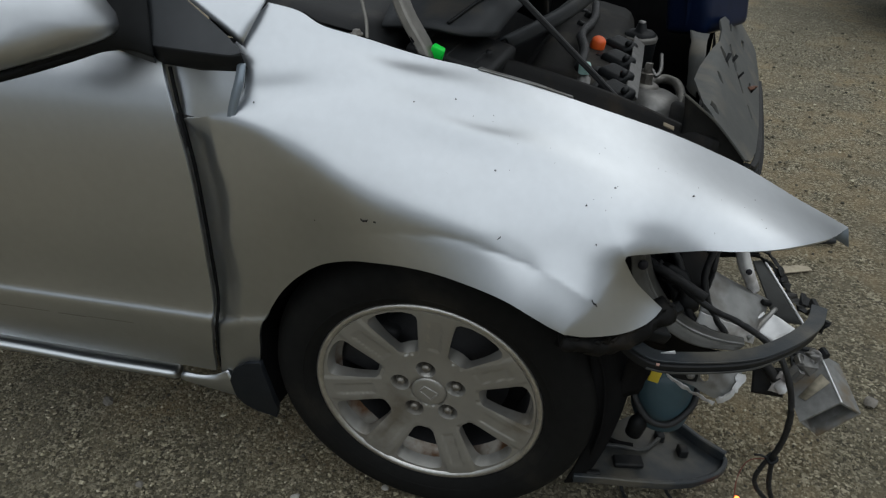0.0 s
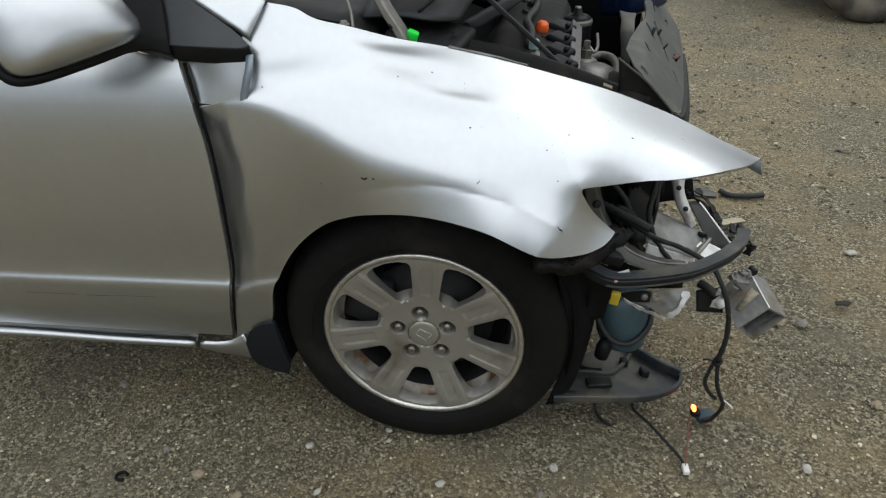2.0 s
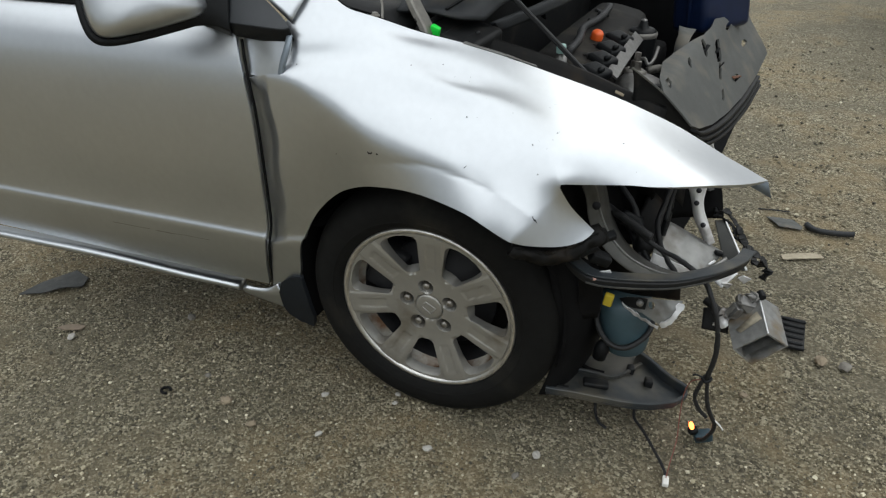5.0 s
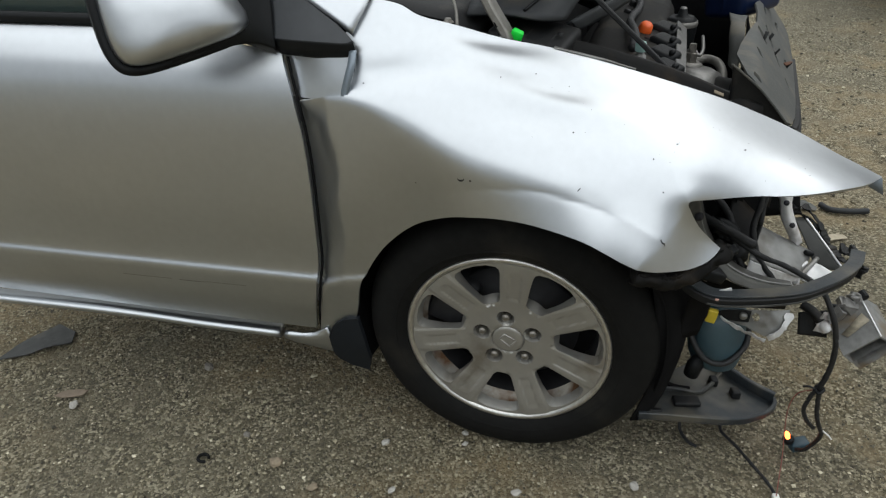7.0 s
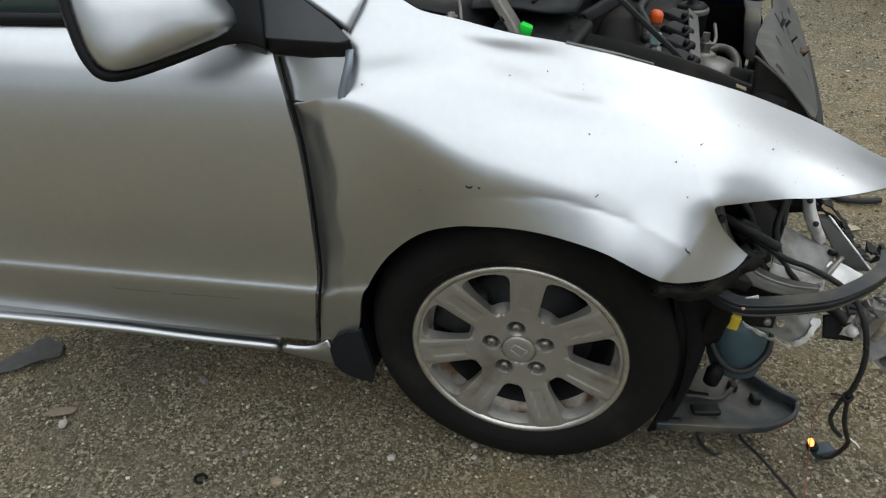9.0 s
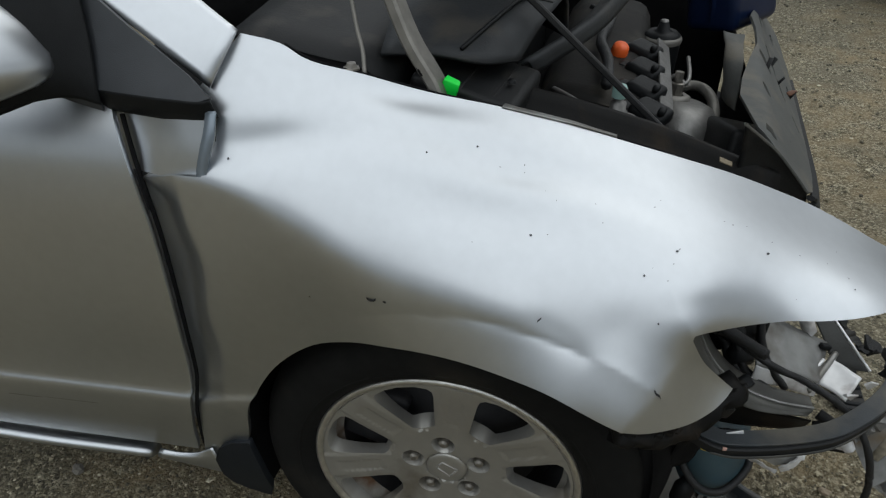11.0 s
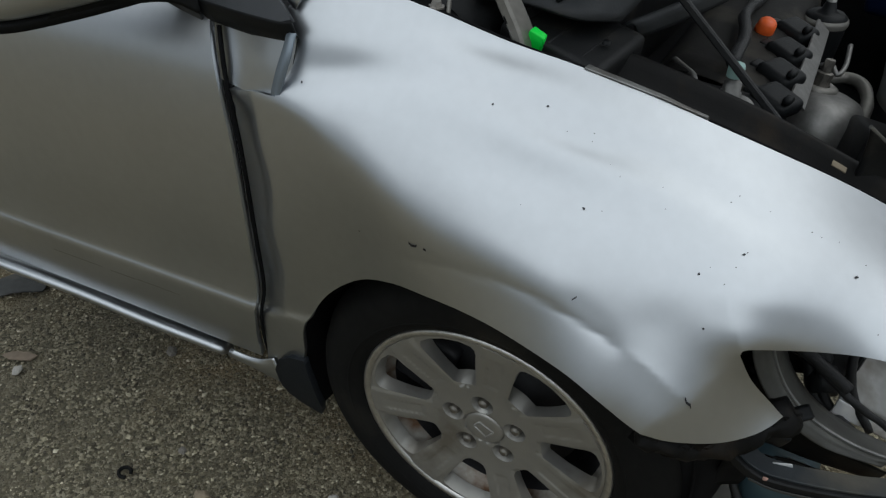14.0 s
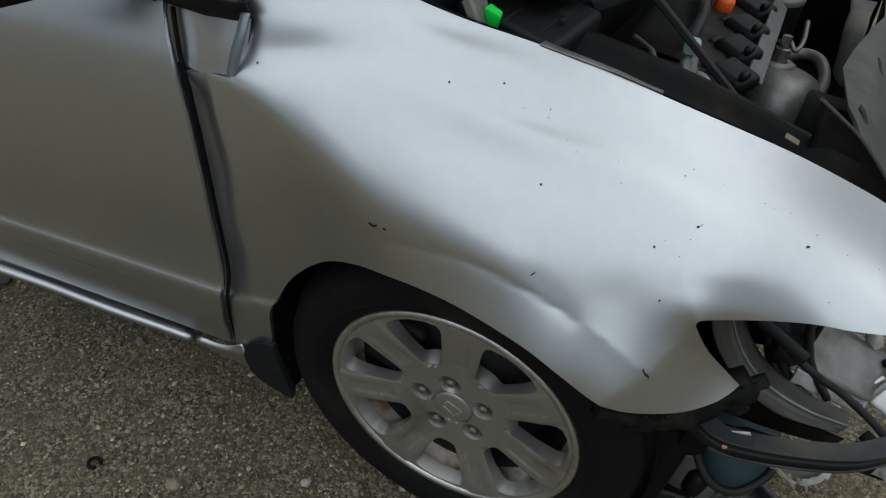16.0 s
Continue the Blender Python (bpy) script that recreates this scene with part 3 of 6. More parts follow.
def chips():
    """Small dark stone chips and scratches in the wing's paint."""
    bm = bmesh.new()
    rng = random.Random(11)
    spots = [(-0.252, 0.576, 2), (-0.149, 0.438, 1.4), (-0.021, 0.628, 2), (0.033, 0.650, 2), (0.114, 0.555, 2), (0.248, 0.534, 2), (0.272, 0.483, 2), (0.281, 0.572, 2), (0.39, 0.60, 2.4)]
    spots += [(rng.uniform(0.05, 0.5), 0, rng.uniform(0.6, 1.1)) for _ in range(26)]
    for p, q, r in spots:
        if not q:
            q = rng.uniform(0.53, 0.64)
        ring = []
        for i in range(7):
            a = 2 * math.pi * i / 7
            k = r * 0.0007 * rng.uniform(0.7, 1.4)
            c = wing_place(p + k * math.cos(a), q + k * math.sin(a))
            ring.append(bm.verts.new(c + Vector((0, -0.0005, 0.0005))))
        bm.faces.new(ring)
    for line, w in [([(-0.066, 0.4475), (-0.062, 0.4455), (-0.056, 0.4463), (-0.054, 0.448)], 0.0012), ([(-0.045, 0.447), (-0.041, 0.4465)], 0.0011), ([(0.1385, 0.458), (0.141, 0.461), (0.1425, 0.463)], 0.0012), ([(0.280, 0.409), (0.283, 0.405), (0.287, 0.404)], 0.0014), ([(0.2865, 0.405), (0.2885, 0.4015)], 0.0013)]:
        a = [bm.verts.new(wing_place(p, q + w) + Vector((0, -0.0006, 0.0006))) for p, q in line]
        c = [bm.verts.new(wing_place(p, q - w) + Vector((0, -0.0006, 0.0006))) for p, q in line]
        for i in range(len(line) - 1):
            bm.faces.new((a[i], a[i + 1], c[i + 1], c[i]))
    bmesh.ops.recalc_face_normals(bm, faces=bm.faces)
    tagged(part("paint_chips", bm, CHIP, wing, "dark stone chips in the paint"), kind="stuff")


chips()

# small torn panel between the door and the wing
CORNER = [(-0.420, -0.052, 0.832), (-0.335, -0.068, 0.836), (-0.284, -0.068, 0.842), (-0.274, -0.057, 0.880), (-0.270, -0.045, 0.918), (-0.33, -0.043, 0.914), (-0.440, -0.022, 0.914), (-0.430, -0.036, 0.875)]


def corner_panel():
    form = Smooth([(x, z, y + 0.006) for x, y, z in CORNER] + [(-0.31, 0.875, -0.054)], 0.0001)
    return panel("wing_corner", sheet([(x, z) for x, y, z in CORNER], lambda x, z: Vector((x, form(x, z), z)), 0.011), PAINT, car, "torn silver corner flange of the wing")


corner_panel()
torn = [(-0.274, -0.044, 0.925), (-0.272, -0.058, 0.905), (-0.277, -0.068, 0.88), (-0.283, -0.074, 0.853), (-0.277, -0.079, 0.838)]
part("torn_edge", sweep(torn, [(-0.007, -0.0015), (0.007, -0.0015), (0.007, 0.0015), (-0.007, 0.0015)], 5, up=(0, 1, 0)), SEALED, car, "curled torn sheet edge of the wing")

# curled sheet under the tip of the wing
tip_bm = bmesh.new()
tips = [tip_bm.verts.new(q) for q in [(0.590, 0.200, 0.686), (0.643, 0.253, 0.670), (0.655, 0.262, 0.632), (0.625, 0.240, 0.655)]]
tip_bm.faces.new(tips[:4])
thicken(part("wing_tip", tip_bm, PAINT_BACK, car, "bent dark underside of the wing tip"), 0.002)


# ---- front door ----
DOOR_FRONT = [(0.287, -0.430), (0.36, -0.411), (0.44, -0.394), (0.56, -0.382), (0.66, -0.377), (0.76, -0.380), (0.84, -0.396), (0.88, -0.410), (0.912, -0.424)]
DOOR_SECTION = [(0.26, -0.038), (0.30, -0.048), (0.36, -0.066), (0.425, -0.0765), (0.444, -0.0765), (0.456, -0.0705), (0.50, -0.0705), (0.60, -0.078), (0.70, -0.080), (0.78, -0.076), (0.84, -0.066), (0.875, -0.054), (0.90, -0.040), (0.925, -0.020), (0.945, 0.008)]


def door_y(x, z):
    plan = 0.135 * (x + 0.385)
    return along(z, DOOR_SECTION) + plan


def build_door():
    edge = [(along(z, DOOR_FRONT), z) for z in np.linspace(0.287, 0.912, 24)]
    bottom = [(x, 0.287 + 0.018 * (-0.43 - x)) for x in np.linspace(-1.52, -0.45, 16)]
    top = [(x, 0.912 + 0.035 * ramp01(-x, 0.42, 0.7)) for x in np.linspace(-0.44, -1.45, 20)]
    outline = edge + top + [(-1.53, 0.6)] + bottom
    door = panel("front_door", sheet(outline, lambda x, z: Vector((x, door_y(x, z), z)), 0.012, flange=0.012), PAINT, car, "silver front door with a low crease line")
    # dark strip painting the shade of the shut line between door and wing
    gap = [(along(z, DOOR_FRONT) + 0.0025, door_y(along(z, DOOR_FRONT), z) + 0.014, z) for z in np.linspace(0.28, 0.90, 14)]
    part("shut_line_shade", sweep(gap, [(-0.0015, -0.003), (0.0015, -0.003), (0.0015, 0.003), (-0.0015, 0.003)], 3, up=(0, 1, 0)), DARK, door, "dark strip standing for the shaded door gap")
    belt = [(x, door_y(x, 0.945) - 0.006, 0.950 + 0.004 * (-x - 0.5)) for x in np.linspace(-0.50, -1.5, 10)]
    part("belt_strip", sweep(belt, [(-0.006, -0.010), (0.006, -0.010), (0.006, 0.010), (-0.006, 0.010)], 2), BLACK, door, "black rubber window strip")
    gl = bmesh.new()
    rows = []
    for k in range(6):
        z = 0.945 + 0.07 * k
        rows.append([gl.verts.new((x, door_y(x, 0.945) + 0.004 + 0.05 * k * (0.6 + 0.1 * k), z)) for x in np.linspace(-0.50 - 0.06 * k, -1.5, 8)])
    for a, b in zip(rows, rows[1:]):
        for i in range(7):
            gl.faces.new((a[i], a[i + 1], b[i + 1], b[i]))
    thicken(part("window_glass", gl, glass, door, "tinted side window"), 0.004)
    return door


door = build_door()

scratch = bmesh.new()
for x0, x1, z, w in [(-0.86, -0.74, 0.405, 0.0006), (-0.72, -0.66, 0.404, 0.0008), (-0.655, -0.56, 0.406, 0.0005)]:
    lines = [[scratch.verts.new((x, door_y(x, z + s * w) - 0.0008, z + s * w + 0.004 * (x + 0.7))) for x in np.linspace(x0, x1, 8)] for s in (-1, 1)]
    for i in range(7):
        scratch.faces.new((lines[0][i], lines[0][i + 1], lines[1][i + 1], lines[1][i]))
part("door_scratch", scratch, material("scratched_paint", (0.16, 0.15, 0.14), 0.6), door, "thin dark scratches in the paint")

# sill under the door
sill_line = [(-1.6, -0.226, 0.262), (-1.3, -0.188, 0.262), (-1.043, -0.150, 0.262), (-0.87, -0.118, 0.254), (-0.70, -0.092, 0.246), (-0.525, -0.062, 0.240)]
SILL_SECTION = [(-0.03, 0.026), (0.000, 0.026), (0.006, 0.023), (0.008, 0.017), (0.005, 0.010), (-0.008, 0.000), (-0.030, -0.008)]


def sill_part(name, line, label):
    # the section's first coordinate points outwards from the car
    return part(name, sweep(line, SILL_SECTION, 6), PAINT, car, label)


sill_part("sill", sill_line, "silver sill cover with a bright upper edge")
patch("sill_end", [
    [(-0.512, -0.052, 0.262), (-0.470, -0.050, 0.264), (-0.436, -0.047, 0.272), (-0.405, -0.046, 0.292)],
    [(-0.513, -0.060, 0.256), (-0.468, -0.056, 0.257), (-0.430, -0.052, 0.262), (-0.395, -0.048, 0.274)],
    [(-0.513, -0.058, 0.244), (-0.466, -0.053, 0.242), (-0.426, -0.048, 0.242), (-0.388, -0.044, 0.246)],
    [(-0.502, -0.044, 0.226), (-0.460, -0.040, 0.221), (-0.424, -0.036, 0.216), (-0.388, -0.032, 0.212)],
], PAINT, "silver tail of the wing at the sill")

# black corner trim at the foot of the windscreen pillar
def trim_panel(name, corners, depth, mat, parent, label):
    form = Smooth([(x, z, y) for x, y, z in corners], 0.0002)
    return panel(name, sheet([(x, z) for x, y, z in corners], lambda x, z: Vector((x, form(x, z), z)), 0.012, flange=depth), mat, parent, label)


trim_panel("pillar_trim", [(-0.433, -0.047, 0.937), (-0.35, -0.052, 0.938), (-0.285, -0.050, 0.938), (-0.272, -0.045, 0.942), (-0.285, -0.040, 0.952), (-0.306, -0.034, 0.966), (-0.350, -0.022, 0.988), (-0.385, -0.016, 1.008), (-0.455, 0.000, 1.050), (-0.500, 0.000, 1.050), (-0.474, -0.020, 1.003)], 0.012, TRIM, car, "dark grey grained trim at the pillar foot")
# Lip gets a blacker plastic than the trim: underside shade put into colour.
patch("trim_lip", [
    [(-0.432, -0.046, 0.937), (-0.35, -0.051, 0.938), (-0.29, -0.050, 0.938), (-0.273, -0.044, 0.940)],
    [(-0.429, -0.044, 0.921), (-0.35, -0.047, 0.921), (-0.29, -0.046, 0.921), (-0.271, -0.040, 0.925)],
    [(-0.426, -0.036, 0.907), (-0.35, -0.037, 0.905), (-0.29, -0.036, 0.906), (-0.272, -0.032, 0.912)],
], BLACK, "undercut lower edge of the trim, darkened as shade", thick=0.003)
trim_panel("mirror_foot", [(-0.430, -0.045, 0.908), (-0.438, -0.046, 0.936), (-0.479, -0.019, 1.003), (-0.506, 0.002, 1.052), (-0.58, 0.004, 1.06), (-0.57, -0.045, 0.96), (-0.50, -0.055, 0.93)], 0.014, TRIM, door, "dark grey mirror mounting plate")
patch("windscreen_pillar", [
    [(-0.285, -0.022, 0.945), (-0.35, -0.010, 0.982), (-0.42, 0.002, 1.018), (-0.60, 0.03, 1.10)],
    [(-0.270, 0.000, 0.980), (-0.34, 0.016, 1.012), (-0.42, 0.036, 1.055), (-0.60, 0.08, 1.16)],
    [(-0.262, 0.022, 1.004), (-0.33, 0.045, 1.035), (-0.42, 0.075, 1.085), (-0.60, 0.14, 1.19)],
], PAINT, "silver windscreen pillar", thick=0.003)


def build_mirror():
    """Housing bulging forwards and outwards, with a dark rim round its rear edge."""
    inner, way, out = Vector((-0.462, -0.058, 0)), Vector((-0.60, -0.80, 0)).normalized(), Vector((0.80, -0.60, 0)).normalized()
    line = [(p.x, p.y) for p in spline([(-0.003, 0.985, 0), (0.000, 0.964, 0), (0.022, 0.951, 0), (0.07, 0.942, 0), (0.13, 0.933, 0), (0.19, 0.927, 0), (0.222, 0.932, 0), (0.236, 0.952, 0), (0.240, 0.990, 0), (0.236, 1.045, 0), (0.214, 1.078, 0), (0.15, 1.086, 0), (0.08, 1.078, 0), (0.035, 1.046, 0), (0.006, 1.010, 0)], 4)][:-1]
    brim = [(0.12 + (u - 0.12) * 1.03, w - 0.008 * (1 - ramp01(w, 0.94, 1.0))) for u, w in line]
    mid = (0.130, 1.000)

    def on(u, w):
        return inner + way * u + Vector((0, 0, w)) - out * 0.34 * (w - 0.94)

    shell, rings = bmesh.new(), []
    for k in range(18):
        f = math.cos(0.5 * math.pi * k / 18)
        rings.append([shell.verts.new(on(mid[0] + (u - mid[0]) * f, mid[1] + (w - mid[1]) * f) + out * (0.058 * (1 - f ** 2.6) ** 0.5 - 0.006)) for u, w in line])
    tip = shell.verts.new(on(*mid) + out * 0.052)
    n = len(line)
    for a, b in zip(rings, rings[1:]):
        for i in range(n):
            shell.faces.new((a[i], a[(i + 1) % n], b[(i + 1) % n], b[i]))
    for i in range(n):
        shell.faces.new((rings[-1][i], rings[-1][(i + 1) % n], tip))
    bmesh.ops.recalc_face_normals(shell, faces=shell.faces)
    part("mirror_shell", shell, PAINT, door, "silver mirror housing")
    loop = [on(u, w) - out * 0.014 for u, w in brim]
    part("mirror_rim", sweep(loop + loop[:2], [(-0.0075, -0.014), (0.0075, -0.014), (0.0075, 0.014), (-0.0075, 0.014)], straight=True, up=out), BLACK, door, "black rim round the mirror glass")
    back = bmesh.new()
    back.faces.new([back.verts.new(on(u, w) - out * 0.02) for u, w in line])
    part("mirror_glass", back, GLOSS, door, "dark back of the mirror")
    rows = [
        [(-0.565, -0.185, 0.918), (-0.505, -0.105, 0.932), (-0.462, -0.064, 0.932), (-0.428, -0.046, 0.918)],
        [(-0.540, -0.170, 0.940), (-0.490, -0.100, 0.955), (-0.452, -0.056, 0.955), (-0.430, -0.042, 0.945)],
        [(-0.520, -0.110, 1.000), (-0.485, -0.072, 1.010), (-0.455, -0.036, 1.005), (-0.440, -0.024, 0.995)],
        [(-0.520, -0.080, 1.060), (-0.495, -0.050, 1.070), (-0.470, -0.012, 1.065), (-0.458, -0.002, 1.060)],
    ]
    lines = [spline(r, 5) for r in rows]
    net = [spline(c, 5) for c in zip(*lines)]
    bm = bmesh.new()
    made = [[bm.verts.new(q) for q in f] for f in net]
    for a, c in zip(made, made[1:]):
        for i in range(len(a) - 1):
            bm.faces.new((a[i], a[i + 1], c[i + 1], c[i]))
    bmesh.ops.recalc_face_normals(bm, faces=bm.faces)
    thicken(part("mirror_base", bm, BLACK, door, "black mirror base"), 0.012, 0)


build_mirror()

# ---- wheel ----
WHEEL_POSE = pose(0, 0, 0.310, 2.2, 0, 4.9)
SPOKES = 7
WHEEL_ROLL = 77


def build_wheel():
    wheel = new("front_wheel")
    wheel.parent = car
    wheel.matrix_basis = WHEEL_POSE @ pose(0, 0, 0, 0, -WHEEL_ROLL, 0)
    wheel["label"] = "silver seven-spoke alloy wheel with a worn tyre"
    tyre = [(0.213, 0.010), (0.222, -0.004), (0.232, -0.012), (0.246, -0.016), (0.262, -0.0165), (0.280, -0.012), (0.295, -0.003), (0.305, 0.010), (0.311, 0.026)]
    for k in range(5):
        c = 0.045 + 0.030 * k
        tyre += [(0.3145, c - 0.012), (0.3145, c + 0.010), (0.308, c + 0.012), (0.308, c + 0.016)]
    tyre += [(0.305, 0.178), (0.285, 0.194), (0.25, 0.198), (0.215, 0.185)]
    part("tyre", lathe(tyre, 96), RUBBER, wheel, "black road tyre with dusty sidewall")
    # raised rings on the sidewall
    part("sidewall_ring", lathe([(0.2395, -0.0142), (0.241, -0.0162), (0.2425, -0.0158), (0.2435, -0.0152)], 96), RUBBER, wheel)
    lip = [(0.2035, 0.020), (0.205, 0.004), (0.209, -0.003), (0.216, -0.0045), (0.2195, -0.001), (0.2195, 0.012), (0.214, 0.02)]
    part("rim_lip", lathe(lip, 96), LIP, wheel, "scuffed bright rim edge")
    part("barrel_edge", lathe([(0.2045, 0.010), (0.2015, 0.022), (0.196, 0.042), (0.188, 0.052)], 72), BARREL, wheel, "rust-stained inner edge of the rim")
    # Inner barrel takes the near-black colour in place of deep shade.
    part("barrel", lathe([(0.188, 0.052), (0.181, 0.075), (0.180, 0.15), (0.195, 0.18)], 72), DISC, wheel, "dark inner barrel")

    def face_y(r, t):
        y = 0.013 - 0.015 * ramp01(r, 0.07, 0.20) + 0.0015 * (1 - ramp01(r, 0.034, 0.042))
        k = (t * SPOKES / (2 * math.pi)) % 1.0
        off = min(k, 1 - k) * 2 * math.pi / SPOKES * r
        # a shallow hollow runs down the middle of each spoke
        if r > 0.095:
            y += 0.0018 * (1 - ramp01(off, 0.010, 0.014)) * ramp01(r, 0.105, 0.115) * (1 - ramp01(r, 0.175, 0.190)) + 0.003 * ramp01(off, 0.024, 0.034)
        if r < 0.034:
            y = 0.034
        return y

    outline = [(0.2055 * math.cos(2 * math.pi * i / 96), 0.2055 * math.sin(2 * math.pi * i / 96)) for i in range(96)]
    holes = []
    for s in range(SPOKES):
        mid = 2 * math.pi * (s + 0.5) / SPOKES
        hole = []
        for r, half in [(0.0985, 0.007), (0.1005, 0.0135), (0.106, 0.0200), (0.13, 0.0290), (0.16, 0.0400), (0.180, 0.0475), (0.190, 0.0490), (0.1965, 0.044)]:
            hole.append((r, half))
        ring = [(r, h / r) for r, h in hole] + [(0.2005, 0.13), (0.2015, 0.0), (0.2005, -0.13)] + [(r, -h / r) for r, h in hole[::-1]]
        holes.append([(r * math.cos(mid + a), r * math.sin(mid + a)) for r, a in ring])
    for i in range(5):
        a = math.radians(90 + 72 * i) - SPOKE_TURN
        holes.append([(0.057 * math.cos(a) + 0.0195 * math.cos(k), 0.057 * math.sin(a) + 0.0195 * math.sin(k)) for k in np.linspace(0, 2 * math.pi, 19)[:-1]])
    net = sheet(outline, lambda u, v: Vector((u, face_y(math.hypot(u, v), math.atan2(v, u)), v)), 0.005, holes, flange=0.024, slope=0.26)
    panel("spoke_face", net, ALLOY, wheel, "seven wide silver spokes, dusty", m=pose(0, 0, 0, 0, -math.degrees(SPOKE_TURN), 0))
    cap = lathe([(0.0, 0.0118), (0.022, 0.0122), (0.030, 0.0130), (0.0335, 0.0150), (0.0345, 0.022)], 40)
    part("centre_cap", cap, ALLOY, wheel, "round centre cap with a raised badge")
    badge = bmesh.new()
    for u, v, a, w in [(-0.010, 0.0, 6, 0.030), (0.010, 0.0, -6, 0.030)]:
        block((0.0035, 0.003, w), 0.001, 1, pose(u, 0.0118, v, 0, a, 0), badge)
    for v, w in [(-0.0140, 0.0215), (0.0140, 0.0185)]:
        block((w, 0.003, 0.0035), 0.001, 1, pose(0, 0.0118, v, 0, 0, 0), badge)
    part("badge", badge, LOGO, wheel, "plain raised badge outline", m=pose(0, 0, 0, 0, 20, 0))
    for i in range(5):
        a = math.radians(90 + 72 * i)
        m = pose(0.057 * math.cos(a), 0.021, 0.057 * math.sin(a))
        part("nut_seat", lathe([(0.0, 0.014), (0.0135, 0.014), (0.0165, 0.008), (0.0190, 0.000)], 20), SEAT, wheel, "", True, m)
        nut = lathe([(0.0, -0.009), (0.0050, -0.0088), (0.0085, -0.006), (0.0095, -0.001), (0.0095, 0.014)], 12)
        part("lug_nut", nut, NUT, wheel, "hexagonal steel wheel nut", False, m)
    # Black backing disc added so the spoke holes look deep in shade.
    part("hole_backing", lathe([(0.05, 0.105), (0.185, 0.105)], 48), DARK, wheel, "near-black disc added behind the spoke holes as shade")
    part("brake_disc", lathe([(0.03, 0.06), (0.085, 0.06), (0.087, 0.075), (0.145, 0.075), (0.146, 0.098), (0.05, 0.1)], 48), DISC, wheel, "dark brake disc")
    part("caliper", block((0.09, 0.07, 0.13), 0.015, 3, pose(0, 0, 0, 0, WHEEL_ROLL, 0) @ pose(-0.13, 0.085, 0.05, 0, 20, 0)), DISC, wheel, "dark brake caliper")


SPOKE_TURN = math.radians(-95.5)
build_wheel()

# ---- wheel house, mud flap and liner ----
liner = bmesh.new()
rows = []
for a in np.linspace(-15, 200, 40):
    t = math.radians(a)
    r = 0.352 - 0.02 * ramp01(a, 160, 200) - 0.022 * (1 - ramp01(a, 0, 50))
    c, s = math.cos(t), math.sin(t)
    rows.append([liner.verts.new((r * c - 0.01, y, 0.310 + r * s)) for y in (-0.055 + 0.10 * (1 - ramp01(a, 20, 60)) + 0.04 * ramp01(a, 140, 160), 0.06, 0.12, 0.26)] + [liner.verts.new(((r - 0.14) * c - 0.01, 0.27, 0.310 + (r - 0.14) * s))])
for a, b in zip(rows, rows[1:]):
    for i in range(4):
        liner.faces.new((a[i], a[i + 1], b[i + 1], b[i]))
thicken(part("wheel_liner", liner, DARK, car, "black wheel arch liner"), 0.003, 0)
flap = [(-0.398, -0.036, 0.222), (-0.399, -0.040, 0.271), (-0.383, -0.046, 0.308), (-0.353, -0.050, 0.332), (-0.32, -0.050, 0.342), (-0.310, -0.040, 0.280), (-0.306, -0.032, 0.215), (-0.318, -0.026, 0.176), (-0.360, -0.028, 0.182), (-0.388, -0.032, 0.198)]
flap_form = Smooth([(x, z, y) for x, y, z in flap], 0.001)
panel("mud_flap", sheet([(x, z) for x, y, z in flap], lambda x, z: Vector((x, flap_form(x, z) - 0.012 * bell(z - 0.27, 0.06), z)), 0.012, flange=0.014), FLAP, car, "blue-black rubber mud flap behind the wheel")


# ---- torn front end ----
def strip(name, points, wide, high, mat, label="", parent=car, per=5, up=(0, 0, 1), straight=False):
    """A flat bar with softened corners along a line."""
    a, b, c = wide / 2, high / 2, min(wide, high) * 0.2
    section = [(-a + c, -b), (a - c, -b), (a, -b + c), (a, b - c), (a - c, b), (-a + c, b), (-a, b - c), (-a, -b + c)]
    return part(name, sweep(points, section, per, up=up, straight=straight), mat, parent, label, smooth=False)


def cable(name, points, r, mat=WIRE, label="", parent=car, ribs=0.0):
    bm = tube(points, r, 7, 8)
    if ribs:
        for v in bm.verts:
            v.co += Vector((noise.noise(v.co * 90), noise.noise(v.co * 90 + Vector((5, 0, 0))), noise.noise(v.co * 90 + Vector((0, 5, 0))))) * ribs
    return part(name, bm, mat, parent, label)


# the lamp's housing panel, seen through the empty opening
patch("lamp_panel", [
    [(0.300, 0.085, 0.690), (0.315, 0.125, 0.622), (0.327, 0.128, 0.565), (0.356, 0.128, 0.518), (0.397, 0.128, 0.483), (0.448, 0.130, 0.462), (0.517, 0.135, 0.466)],
    [(0.312, 0.090, 0.695), (0.324, 0.134, 0.626), (0.337, 0.136, 0.570), (0.366, 0.135, 0.520), (0.408, 0.134, 0.485), (0.460, 0.136, 0.466), (0.520, 0.139, 0.468)],
    [(0.318, 0.096, 0.698), (0.331, 0.148, 0.628), (0.345, 0.150, 0.576), (0.376, 0.149, 0.522), (0.420, 0.148, 0.486), (0.474, 0.148, 0.470), (0.526, 0.148, 0.471)],
    [(0.322, 0.150, 0.690), (0.335, 0.200, 0.620), (0.350, 0.205, 0.566), (0.380, 0.205, 0.508), (0.424, 0.205, 0.468), (0.478, 0.200, 0.452), (0.530, 0.195, 0.452)],
], OLIVE, "grimy grey lamp mounting panel")
